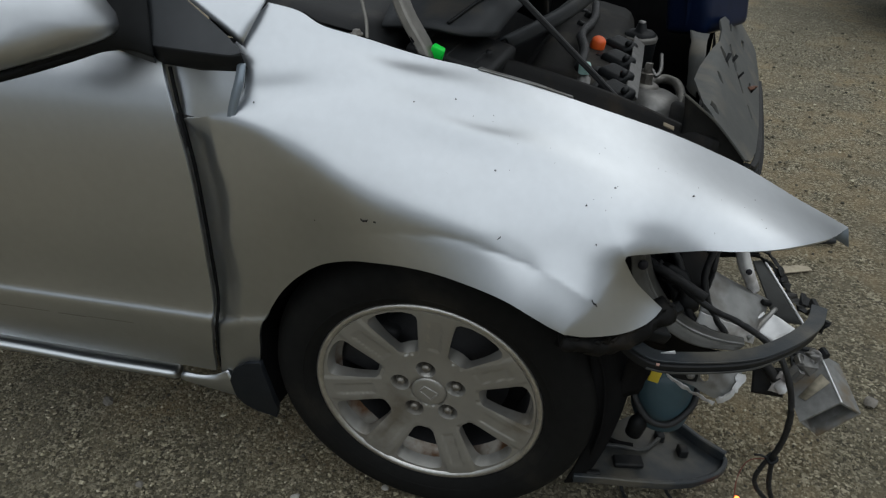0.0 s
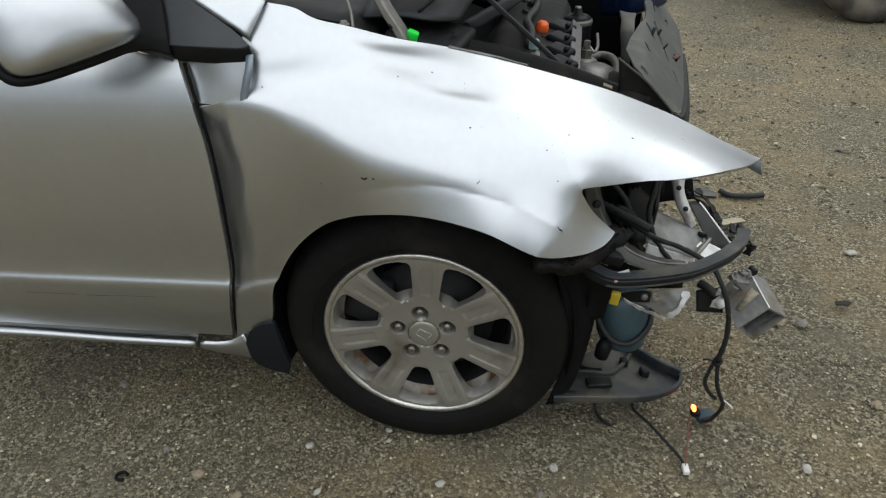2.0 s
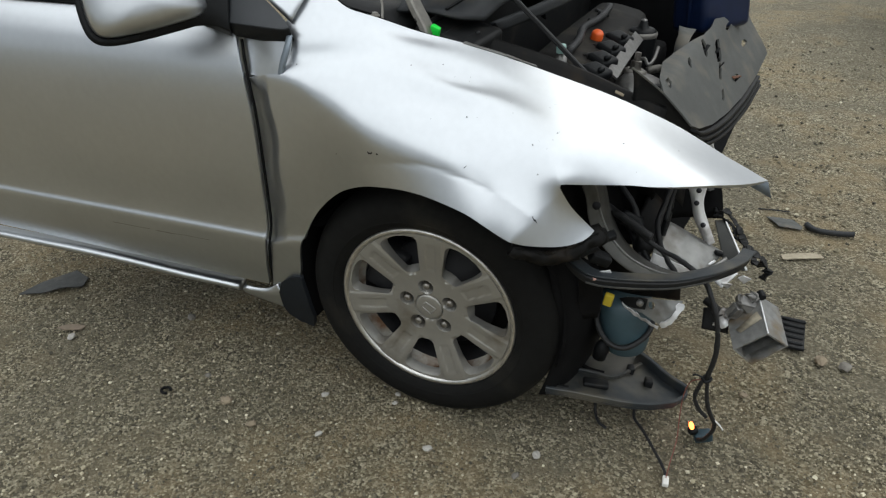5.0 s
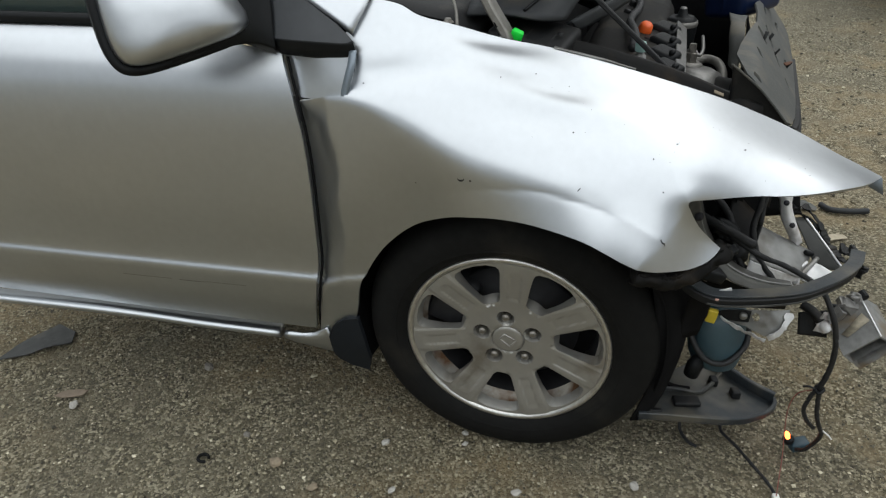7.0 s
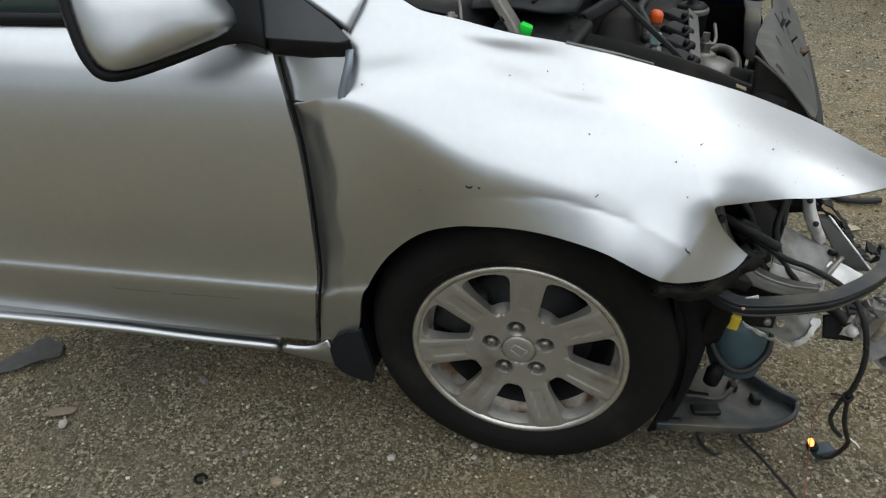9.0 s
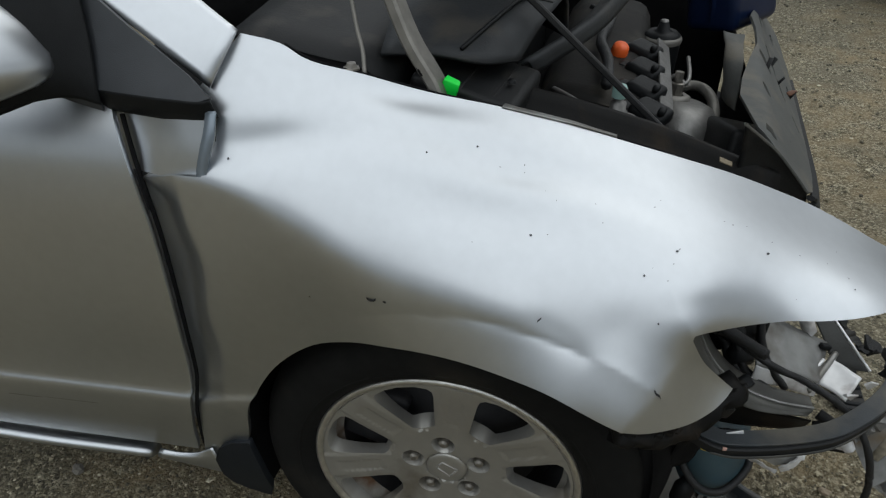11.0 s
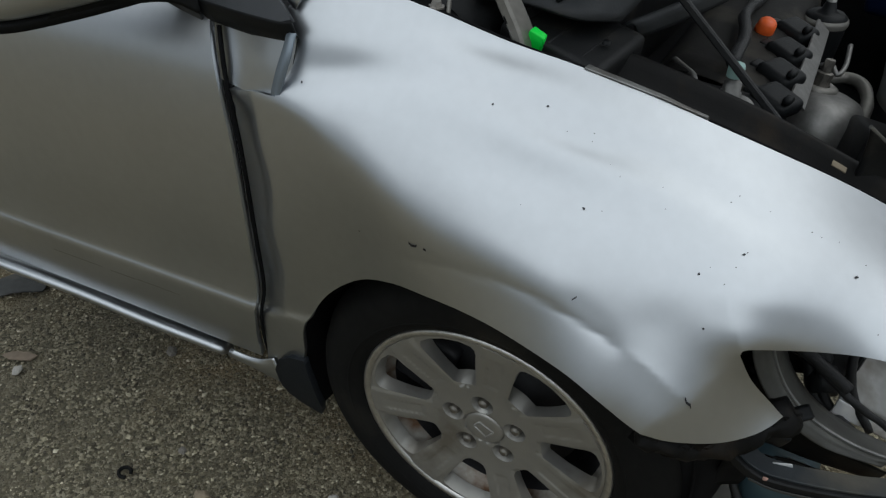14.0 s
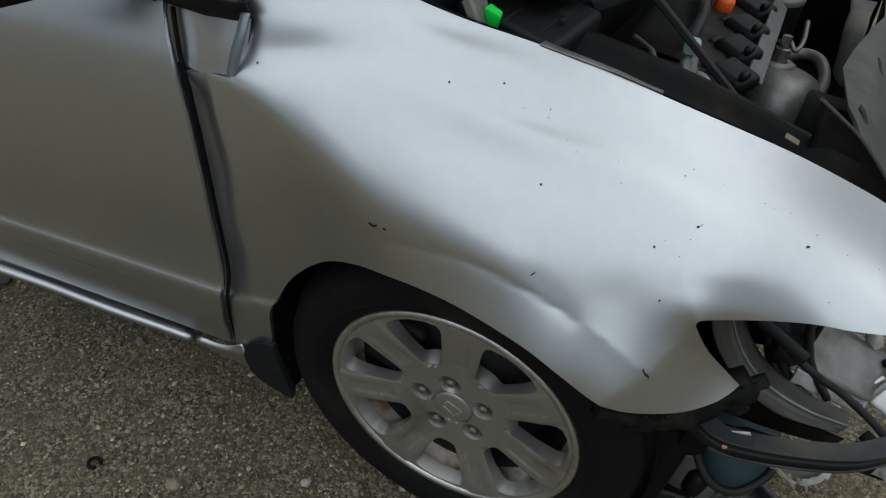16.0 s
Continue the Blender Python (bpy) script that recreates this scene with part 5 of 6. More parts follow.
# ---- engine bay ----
# Apron, floor, far wing and bulkhead hold the bay's shade as near-black colour.
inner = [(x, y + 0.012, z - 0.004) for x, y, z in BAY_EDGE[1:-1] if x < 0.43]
patch("inner_apron", [inner, [(x - 0.01, y + 0.05, z - 0.05) for x, y, z in inner], [(x - 0.02, y + 0.10, z - 0.22) for x, y, z in inner], [(x - 0.03, y + 0.12, z - 0.45) for x, y, z in inner]], DARK, "inner wing panel painted near-black as shade", per=3)
rail = [(-0.03, 0.140, 0.900), (0.06, 0.150, 0.890), (0.15, 0.168, 0.868), (0.25, 0.195, 0.835), (0.34, 0.225, 0.795), (0.42, 0.255, 0.758)]
patch("bay_seal", [[(x, y - 0.035, z + 0.004) for x, y, z in rail], [(x, y - 0.015, z - 0.012) for x, y, z in rail], [(x, y + 0.020, z - 0.016) for x, y, z in rail], [(x, y + 0.045, z + 0.012) for x, y, z in rail], [(x, y + 0.052, z - 0.05) for x, y, z in rail], [(x, y + 0.055, z - 0.20) for x, y, z in rail]], SEAL, "dusty black splash panel along the bay edge", thick=0.004)
patch("wing_flange", [[tuple(wing_place(p, 0.7075) + Vector((0, u * (1.2 - 3.5 * (p - 0.05)), v))) for p in (0.050, 0.085, 0.12, 0.155, 0.19)] for u, v in ((0.0, 0.002), (0.008, 0.001), (0.014, -0.001), (0.016, -0.010))], GALV, "bare metal mounting flange", crinkle=0.0012)
TANLABEL = material("tan_sticker", (0.22, 0.18, 0.12), 0.7)
part("seal_label", block((0.019, 0.009, 0.002), 0.0004, 1, pose(0.335, 0.228, 0.8125, 20, 22, 10)), TANLABEL, car, "small pale sticker")
patch("bay_floor_pan", [[(-0.25, 0.10, 0.50), (0.15, 0.16, 0.48), (0.48, 0.30, 0.45)], [(-0.25, 0.7, 0.50), (0.15, 0.7, 0.48), (0.48, 0.7, 0.42)], [(-0.25, 1.45, 0.55), (0.15, 1.45, 0.5), (0.48, 1.45, 0.45)]], DARK, "bay bottom painted near-black as shade")
patch("far_wing", [[(-0.30, 1.52, 0.98), (0.1, 1.45, 0.90), (0.40, 1.36, 0.76)], [(-0.30, 1.48, 0.80), (0.1, 1.42, 0.75), (0.40, 1.33, 0.65)], [(-0.30, 1.48, 0.45), (0.1, 1.42, 0.45), (0.40, 1.33, 0.42)]], DARK, "far wing inner side painted near-black as shade")
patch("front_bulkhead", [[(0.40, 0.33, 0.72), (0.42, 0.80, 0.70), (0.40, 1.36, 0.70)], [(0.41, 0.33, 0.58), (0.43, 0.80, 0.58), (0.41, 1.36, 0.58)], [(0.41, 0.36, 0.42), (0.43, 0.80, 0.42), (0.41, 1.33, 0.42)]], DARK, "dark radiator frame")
patch("scuttle", [
    [(-0.30, 0.06, 0.985), (-0.30, 0.4, 1.02), (-0.30, 0.9, 1.03), (-0.30, 1.45, 1.0)],
    [(-0.20, 0.07, 0.965), (-0.17, 0.4, 0.985), (-0.16, 0.9, 0.99), (-0.18, 1.45, 0.97)],
    [(-0.11, 0.09, 0.93), (-0.09, 0.4, 0.955), (-0.08, 0.9, 0.96), (-0.10, 1.45, 0.94)],
    [(-0.10, 0.11, 0.80), (-0.09, 0.4, 0.80), (-0.08, 0.9, 0.80), (-0.10, 1.42, 0.80)],
    [(-0.12, 0.13, 0.50), (-0.12, 0.4, 0.5), (-0.12, 0.9, 0.5), (-0.12, 1.42, 0.5)],
], DUSTY, "dusty black scuttle panel under the windscreen")
# ribbed black box beside the hinge
fuse_box = part("fuse_box", block((0.15, 0.12, 0.06), 0.012, 3, pose(-0.010, 0.185, 0.893, 6, 10, -6)), DUSTY, car, "ribbed black plastic cover")
for k in range(3):
    part("rib", block((0.006, 0.112, 0.006), 0.002, 1, pose(-0.055 + 0.045 * k, 0.183, 0.929 - 0.008 * k, 6, 10, -6)), DUSTY, fuse_box)
part("fuse_box_knob", lathe([(0.0, 0.004), (0.005, 0.004), (0.006, 0.0)], 12, "z", m=pose(0.045, 0.165, 0.918)), BLACK, car)
patch("air_box", [
    [(-0.12, 0.12, 0.955), (-0.05, 0.135, 0.955), (0.01, 0.150, 0.945), (0.045, 0.20, 0.935)],
    [(-0.13, 0.21, 0.99), (-0.06, 0.22, 0.985), (0.02, 0.22, 0.975), (0.055, 0.26, 0.955)],
    [(-0.14, 0.32, 1.00), (-0.06, 0.32, 1.0), (0.03, 0.32, 0.985), (0.065, 0.34, 0.965)],
    [(-0.15, 0.52, 1.00), (-0.06, 0.50, 1.0), (0.03, 0.46, 0.985), (0.07, 0.45, 0.955)],
    [(-0.15, 0.62, 0.90), (-0.06, 0.58, 0.90), (0.03, 0.52, 0.89), (0.07, 0.50, 0.88)],
], COWL, "dark grey moulded wiper cowl", thick=0.006)
cable("cowl_seam", [(-0.02, 0.150, 0.962), (0.01, 0.22, 0.985), (0.03, 0.30, 0.992), (0.06, 0.36, 0.972)], 0.003, BLACK)
patch("brace_bar", [
    [(0.030, 0.235, 0.912), (0.085, 0.330, 0.930), (0.115, 0.420, 0.945), (0.150, 0.60, 0.975)],
    [(0.052, 0.232, 0.925), (0.105, 0.325, 0.945), (0.138, 0.415, 0.960), (0.172, 0.60, 0.985)],
    [(0.060, 0.240, 0.905), (0.115, 0.335, 0.925), (0.148, 0.425, 0.940), (0.185, 0.60, 0.965)],
], COWL, "grey weatherstrip bar lying across the bay", thick=0.006)
strip("prop_rod", [(0.262, 0.300, 0.805), (0.066, 0.265, 0.984), (-0.14, 0.23, 1.17)], 0.010, 0.010, WIRE, "black bonnet prop rod", straight=True)
# bonnet hinge with its tape
strip("bonnet_hinge", [(-0.030, 0.100, 0.905), (-0.040, 0.100, 0.935), (-0.075, 0.108, 0.985), (-0.11, 0.12, 1.06), (-0.14, 0.13, 1.14)], 0.016, 0.034, STEEL, "grey steel bonnet hinge arm", up=(0, 1, 0))
# Groove is a dark strip standing in for its own shade.
strip("hinge_groove_shade", [(-0.052, 0.088, 0.945), (-0.082, 0.098, 0.99), (-0.115, 0.11, 1.06)], 0.004, 0.008, DARK, up=(0, 1, 0))
part("hinge_tape", crumple(block((0.022, 0.010, 0.026), 0.002, 2, pose(-0.022, 0.105, 0.926, 10, 20, 0)), 0.003, 90), GREEN, car, "bright green tape on the hinge")
cable("stay_wire", [(-0.118, 0.060, 0.950), (-0.124, 0.072, 0.975), (-0.134, 0.082, 1.001), (-0.15, 0.10, 1.06)], 0.0028, STEEL, "thin grey stay")
part("hinge_bolt", lathe([(0.0, 0.008), (0.006, 0.008), (0.008, 0.003), (0.011, 0.002), (0.011, 0.0)], 6, "z", m=pose(-0.135, 0.06, 0.955)), NUT, car, "", False)

# engine
# Dusty cover, its base lowered further to carry the bonnet's shade.
patch("valve_cover", [
    [(0.03, 0.42, 0.76), (0.02, 0.70, 0.775), (0.01, 1.05, 0.78)],
    [(0.07, 0.42, 0.80), (0.06, 0.70, 0.81), (0.05, 1.05, 0.815)],
    [(0.16, 0.42, 0.795), (0.14, 0.70, 0.805), (0.13, 1.05, 0.81)],
    [(0.23, 0.42, 0.765), (0.21, 0.70, 0.77), (0.19, 1.05, 0.775)],
    [(0.24, 0.42, 0.60), (0.22, 0.70, 0.60), (0.20, 1.05, 0.60)],
], material("shaded_dusty_engine_cover", (0.013, 0.0122, 0.0112), 0.7, 0, 0.3, 30, 0.2, 200, spec=0.2, dirt=(0.045, 0.04, 0.032), dirt_amount=0.3, dirt_scale=11), "dusty brown-grey engine cover")
part("engine_block", block((0.30, 0.75, 0.22), 0.03, 3, pose(0.10, 0.75, 0.60)), DARK, car, "dark engine block")
part("cover_end", block((0.20, 0.03, 0.10), 0.012, 3, pose(0.13, 0.42, 0.745, 15, 0, 0)), DUSTY, car)
for q in [(0.226, 0.425, 0.790), (0.212, 0.520, 0.792), (0.204, 0.615, 0.794), (0.196, 0.720, 0.796)]:
    coil = block((0.062, 0.058, 0.026), 0.012, 3, pose(*q, 0, 12, -25))
    block((0.030, 0.030, 0.022), 0.004, 2, pose(q[0] - 0.034, q[1] + 0.01, q[2] - 0.004, 0, 12, -12), coil)
    block((0.012, 0.020, 0.012), 0.003, 1, pose(q[0] + 0.018, q[1] - 0.022, q[2] + 0.014, 0, 12, -12), coil)
    part("ignition_coil", coil, BLACK, car, "black ignition coil")
part("oil_cap", lathe([(0.0, 0.036), (0.014, 0.036), (0.019, 0.031), (0.021, 0.018), (0.020, 0.002), (0.016, 0.0)], 16, "z", m=pose(0.148, 0.665, 0.795, 12, 14, 0) @ Matrix.Diagonal((0.8, 0.8, 0.9, 1))), ORANGE, car, "orange dipstick handle")
cable("coil_loom", [(0.15, 0.44, 0.825), (0.14, 0.55, 0.828), (0.115, 0.66, 0.83), (0.12, 0.80, 0.83), (0.10, 0.95, 0.83)], 0.010, WIRE, ribs=0.002)
for q in [(0.095, 0.803, 0.81), (0.10, 0.88, 0.815), (0.075, 0.93, 0.81)]:
    part("loom_clip", block((0.03, 0.02, 0.02), 0.004, 2, pose(*q, 10, 20, 40)), BLACK, car)
strip("engine_bracket", [(0.252, 0.470, 0.775), (0.246, 0.560, 0.782), (0.238, 0.68, 0.788), (0.230, 0.790, 0.792)], 0.005, 0.032, CAST, "bright steel bracket", up=(-0.75, 0, 0.65))
housing = lathe([(0.0, 0.075), (0.03, 0.075), (0.048, 0.068), (0.062, 0.05), (0.068, 0.02), (0.068, -0.06), (0.055, -0.10)], 36, "z", m=pose(0.285, 0.610, 0.665, -8, 6, 0) @ Matrix.Diagonal((1.0, 1.25, 1.0, 1)))
part("engine_mount", housing, CAST, car, "cast aluminium engine mount housing")
part("mount_ring", lathe([(0.016, 0.010), (0.022, 0.012), (0.030, 0.008), (0.031, 0.0)], 28, "z", m=pose(0.265, 0.640, 0.735, -6, 4, 0)), STEEL, car, "brown-stained ring")
part("mount_bolt", lathe([(0.0, 0.05), (0.008, 0.05), (0.009, 0.03), (0.014, 0.028), (0.014, 0.0)], 8, "z", m=pose(0.265, 0.640, 0.738, -6, 4, 0)), NUT, car, "", False)
cable("brown_pipe", [(0.27, 0.76, 0.71), (0.300, 0.775, 0.716), (0.328, 0.755, 0.715), (0.345, 0.70, 0.705), (0.342, 0.62, 0.690)], 0.011, STEEL, "tarnished metal pipe")
cable("bright_pipe", [(0.251, 0.725, 0.745), (0.268, 0.722, 0.752), (0.283, 0.708, 0.742), (0.290, 0.735, 0.750), (0.284, 0.800, 0.765)], 0.0045, CAST, "bright bent pipe")
canister = lathe([(0.0, 0.028), (0.030, 0.028), (0.037, 0.022), (0.039, 0.0), (0.036, -0.05), (0.034, -0.12)], 32, "z", m=pose(0.226, 0.850, 0.772))
part("fluid_reservoir", canister, BLACK, car, "round black fluid reservoir")
part("reservoir_ring", lathe([(0.034, 0.022), (0.040, 0.018), (0.0415, 0.012), (0.040, 0.006)], 36, "z", m=pose(0.226, 0.850, 0.772)), STEEL, car, "pale ring round the reservoir")
part("reservoir_cap", lathe([(0.0, 0.022), (0.007, 0.022), (0.009, 0.020), (0.014, 0.004), (0.022, 0.0), (0.030, -0.002)], 24, "z", m=pose(0.226, 0.850, 0.800)), BLACK, car, "ribbed black cap")
part("cap_top", lathe([(0.0, 0.0), (0.008, 0.0), (0.009, -0.003)], 16, "z", m=pose(0.226, 0.850, 0.8235)), CAST, car)
cable("coolant_pipe", [(0.06, 0.46, 0.80), (0.10, 0.42, 0.80), (0.125, 0.36, 0.81), (0.17, 0.33, 0.82), (0.200, 0.325, 0.82), (0.215, 0.31, 0.805), (0.218, 0.29, 0.78)], 0.006, CAST, "bright coolant pipe")
part("valve_body", lathe([(0.0, 0.032), (0.007, 0.032), (0.008, 0.018), (0.012, 0.016), (0.012, 0.004), (0.015, 0.002), (0.015, -0.02)], 14, "z", m=pose(0.178, 0.312, 0.832)), CAST, car, "small metal valve")
part("valve_cap", lathe([(0.0, 0.018), (0.009, 0.018), (0.011, 0.014), (0.011, 0.0)], 14, "z", m=pose(0.178, 0.308, 0.858)), TEAL, car, "pale green valve cap")
cable("bay_hose", [(0.24, 0.36, 0.74), (0.29, 0.35, 0.735), (0.35, 0.36, 0.725), (0.40, 0.42, 0.70)], 0.020, WIRE, "thick black hose")
cable("bay_hose", [(0.05, 0.30, 0.78), (0.12, 0.31, 0.77), (0.19, 0.34, 0.74), (0.24, 0.42, 0.70)], 0.018, WIRE, "thick black hose")
part("front_box", block((0.10, 0.16, 0.12), 0.012, 3, pose(0.385, 0.50, 0.69, -15, 10, 10)), DUSTY, car, "dark plastic box")
part("navy_tray", block((0.12, 0.20, 0.13), 0.02, 3, pose(0.365, 1.06, 0.835, 0, -8, -30)), NAVY, car, "dark blue plastic box")
strip("navy_rib", [(0.325, 0.975, 0.79), (0.322, 0.970, 0.83), (0.318, 0.965, 0.88)], 0.010, 0.012, NAVY)


def build_shroud():
    """Grey plastic front cover with torn holes, its front edge rolled down in ribs."""
    def place(x, y):
        d = x - 0.402
        z = 0.818 - 1.25 * 0.5 * (math.sqrt(d * d + 0.012 ** 2) + d) + 0.012 * ramp01(y, 0.5, 0.8) * (1 - ramp01(x, 0.42, 0.46)) - 12.0 * max(0.0, x - 0.500) ** 2
        return Vector((x, y, z + 0.004 * noise.noise((x * 9, y * 5, 5))))

    edge = [(0.472, 0.330), (0.440, 0.312), (0.408, 0.302), (0.384, 0.360), (0.362, 0.484), (0.368, 0.56), (0.384, 0.66), (0.402, 0.75), (0.405, 0.85), (0.398, 0.93), (0.412, 1.02), (0.418, 1.15), (0.42, 1.32), (0.524, 1.30), (0.526, 1.05), (0.520, 0.80), (0.510, 0.60), (0.498, 0.45), (0.484, 0.36)]
    holes = []
    rng = random.Random(8)
    for x, y, a, b, turn in [(0.404, 0.365, 0.007, 0.022, -0.3), (0.410, 0.555, 0.005, 0.024, -0.3), (0.418, 0.700, 0.009, 0.030, -0.4), (0.440, 0.790, 0.010, 0.045, -0.2), (0.462, 0.720, 0.005, 0.040, -0.2), (0.492, 0.830, 0.005, 0.030, 0.0), (0.488, 0.640, 0.005, 0.028, -0.2), (0.428, 1.00, 0.005, 0.045, 0.0), (0.470, 1.08, 0.006, 0.04, 0.0)]:
        c, s = math.cos(turn), math.sin(turn)
        ring = []
        for t in np.linspace(0, 2 * math.pi, 13)[:-1]:
            k = rng.uniform(0.75, 1.2)
            u, v = a * k * math.cos(t), b * k * math.sin(t)
            ring.append((x + u * c + v * s, y - u * s + v * c))
        holes.append(ring)
    cover = panel("front_cover", sheet(edge, place, 0.011, holes, flange=0.006), COVER, car, "dusty grey plastic front cover with torn holes")
    for k in range(3):
        lip = [place(x, y) + Vector((0.002 + 0.004 * k, -0.004, -0.006 - 0.012 * k)) for x, y in [(0.474, 0.332), (0.486, 0.36), (0.500, 0.45), (0.512, 0.60), (0.521, 0.80), (0.526, 1.05)]]
        strip("cover_rib", lip, 0.012, 0.007, DUSTY, "ribbed lower edge", cover, per=5)
    spur = [(0.350, 0.245, 0.863), (0.378, 0.268, 0.836), (0.408, 0.292, 0.806), (0.440, 0.312, 0.768), (0.470, 0.330, 0.730)]
    patch("cover_flange", [spur, [(x + 0.004, y + 0.012, z - 0.03) for x, y, z in spur], [(x + 0.006, y + 0.020, z - 0.09) for x, y, z in spur], [(x + 0.008, y + 0.024, z - 0.20) for x, y, z in spur]], DUSTY, "black side wall of the cover", cover, thick=0.003)
    strip("flange_edge", spur, 0.005, 0.004, COVER, "pale upper edge of the side wall", cover, per=5)
    support = [[(0.338, 0.76, 0.835), (0.358, 0.76, 0.832), (0.378, 0.77, 0.828)], [(0.346, 0.70, 0.800), (0.360, 0.68, 0.800), (0.376, 0.67, 0.800)], [(0.352, 0.66, 0.740), (0.364, 0.62, 0.740), (0.374, 0.60, 0.740)]]
    patch("support_plate", support, COVER, "bent grey inner support plate", cover, thick=0.003, crinkle=0.003)
    for x, y, a in [(0.440, 0.760, 40), (0.458, 0.740, 10), (0.424, 0.690, 70), (0.496, 0.80, 20)]:
        part("torn_tab", crumple(block((0.022, 0.008, 0.002), 0.0006, 1, Matrix.Translation(place(x, y) + Vector((0, 0, 0.008))) @ pose(0, 0, 0, 15, -50, a)), 0.003, 90), DUSTY, cover, "torn black tab")
    part("broken_chip", crumple(block((0.03, 0.010, 0.006), 0.002, 1, Matrix.Translation(place(0.490, 0.800) + Vector((0.004, 0, 0.006))) @ pose(0, 0, 0, 0, 0, 60)), 0.004, 90), material("rusty_brown_chip", (0.13, 0.06, 0.035), 0.8), cover, "rusty brown chip")
    return cover


build_shroud()
patch("radiator_side", [[(0.40, 0.42, 0.74), (0.42, 0.43, 0.73), (0.44, 0.45, 0.71)], [(0.41, 0.48, 0.68), (0.43, 0.48, 0.67), (0.46, 0.50, 0.64)], [(0.41, 0.54, 0.50), (0.44, 0.54, 0.50), (0.47, 0.56, 0.46)]], DUSTY, "dusty radiator side", crinkle=0.006)
strip("grille_post", [(0.458, 0.300, 0.600), (0.460, 0.290, 0.540), (0.455, 0.275, 0.490)], 0.014, 0.014, BLACK, "black hose end")
strip("grille_post", [(0.480, 0.44, 0.66), (0.500, 0.46, 0.60), (0.52, 0.45, 0.54)], 0.02, 0.012, GREYPLASTIC, "bent grey post")
strip("grille_post", [(0.490, 0.52, 0.64), (0.510, 0.52, 0.58), (0.53, 0.50, 0.50)], 0.016, 0.01, WHITE, "pale bent post")

# the open bonnet above the bay
patch("bonnet", [
    [(-0.13, 0.10, 1.06), (-0.12, 0.45, 1.09), (-0.12, 1.05, 1.09), (-0.13, 1.42, 1.06)],
    [(0.03, 0.12, 1.38), (0.04, 0.45, 1.41), (0.04, 1.05, 1.41), (0.03, 1.42, 1.38)],
    [(0.32, 0.24, 1.91), (0.36, 0.50, 1.95), (0.36, 1.05, 1.95), (0.32, 1.34, 1.91)],
], DARK, "dark underside of the raised bonnet", thick=0.02)
patch("windscreen", [[(-0.34, 0.10, 1.05), (-0.28, 0.76, 1.06), (-0.34, 1.42, 1.05)], [(-0.78, 0.20, 1.30), (-0.72, 0.76, 1.33), (-0.78, 1.32, 1.30)]], glass, "windscreen glass", thick=0.005)
# Unseen dark sheets added behind the glass so the cabin reads as shaded.
patch("cabin_floor", [[(-0.30, 0.02, 0.45), (-0.30, 1.45, 0.45)], [(-1.5, -0.10, 0.45), (-1.5, 1.5, 0.45)]], DARK, "near-black floor added to darken the unseen cabin")
patch("seat_back", [[(-1.15, 0.10, 0.50), (-1.15, 0.60, 0.50)], [(-1.22, 0.12, 0.80), (-1.22, 0.58, 0.80)], [(-1.30, 0.16, 1.15), (-1.30, 0.54, 1.15)]], DUSTY, "dark seat-shaped sheet added behind the side window", thick=0.12)
patch("cabin_side", [[(-0.40, 1.50, 0.45), (-1.5, 1.52, 0.45)], [(-0.40, 1.50, 0.95), (-1.5, 1.52, 0.95)]], DARK, "near-black sheet added to close the unseen cabin")

# ---- loose things on the ground ----
def ground_bulb():
    lamp = tagged(new("indicator_bulb"), "lit orange indicator bulb in a dark socket on gravel", "bulb")
    lamp.location = (0.632, 0.195, 0.016)
    part("socket", block((0.042, 0.028, 0.024), 0.007, 3, pose(0.004, 0.008, 0.006, 0, -10, 25)), material("dark_teal_socket", (0.02, 0.045, 0.06), 0.45), lamp, "dark teal bulb socket")
    part("collar", lathe([(0.0, 0.0), (0.012, 0.0), (0.013, 0.008), (0.009, 0.012)], 16, "z", m=pose(-0.018, 0.002, 0.014, 0, -25, 0)), BLACK, lamp)
    glass_bulb = part("bulb", lathe([(0.0, 0.019), (0.004, 0.0175), (0.0058, 0.012), (0.0055, 0.005), (0.004, 0.0)], 16, "z", m=pose(-0.022, 0.0, 0.024, 0, -20, 0)), bulb_glow, lamp, "glowing orange bulb")
    return glass_bulb


ground_bulb()
lead = tagged(new("loose_cable"), "black cable with a white plug lying on gravel", "cable")
lead.location = (0.45, 0.12, 0.0)
lead_line = [(0.430, 0.262, 0.090), (0.452, 0.245, 0.050), (0.466, 0.222, 0.016), (0.474, 0.201, 0.008), (0.505, 0.168, 0.007), (0.542, 0.119, 0.007), (0.574, 0.075, 0.007), (0.587, 0.045, 0.008)]
cable("sheath", [(x - 0.45, y - 0.12, z) for x, y, z in lead_line], 0.0036, WIRE, "black cable sheath", lead, 0.0008)
part("plug", block((0.014, 0.026, 0.012), 0.003, 2, pose(0.138, -0.084, 0.008, 0, 0, 10)), CLEARWHITE, lead, "white plug")


def scrap(name, label, category, outline, at, turn, mat, bow=0.01):
    """A thin broken piece of plastic or bark lying on the ground."""
    bm, normals = sheet(outline, lambda x, y: Vector((x, y, 0.006 + bow * bell(x, 0.05) * bell(y, 0.03) + 0.002 * noise.noise((x * 60, y * 60, 2)))), 0.012, flange=0.004)
    ob = part(name, bm, mat, None)
    ob.data.normals_split_custom_set_from_vertices(normals)
    ob.matrix_basis = pose(at[0], at[1], 0.0, 0, 0, turn)
    return tagged(ob, label, category)


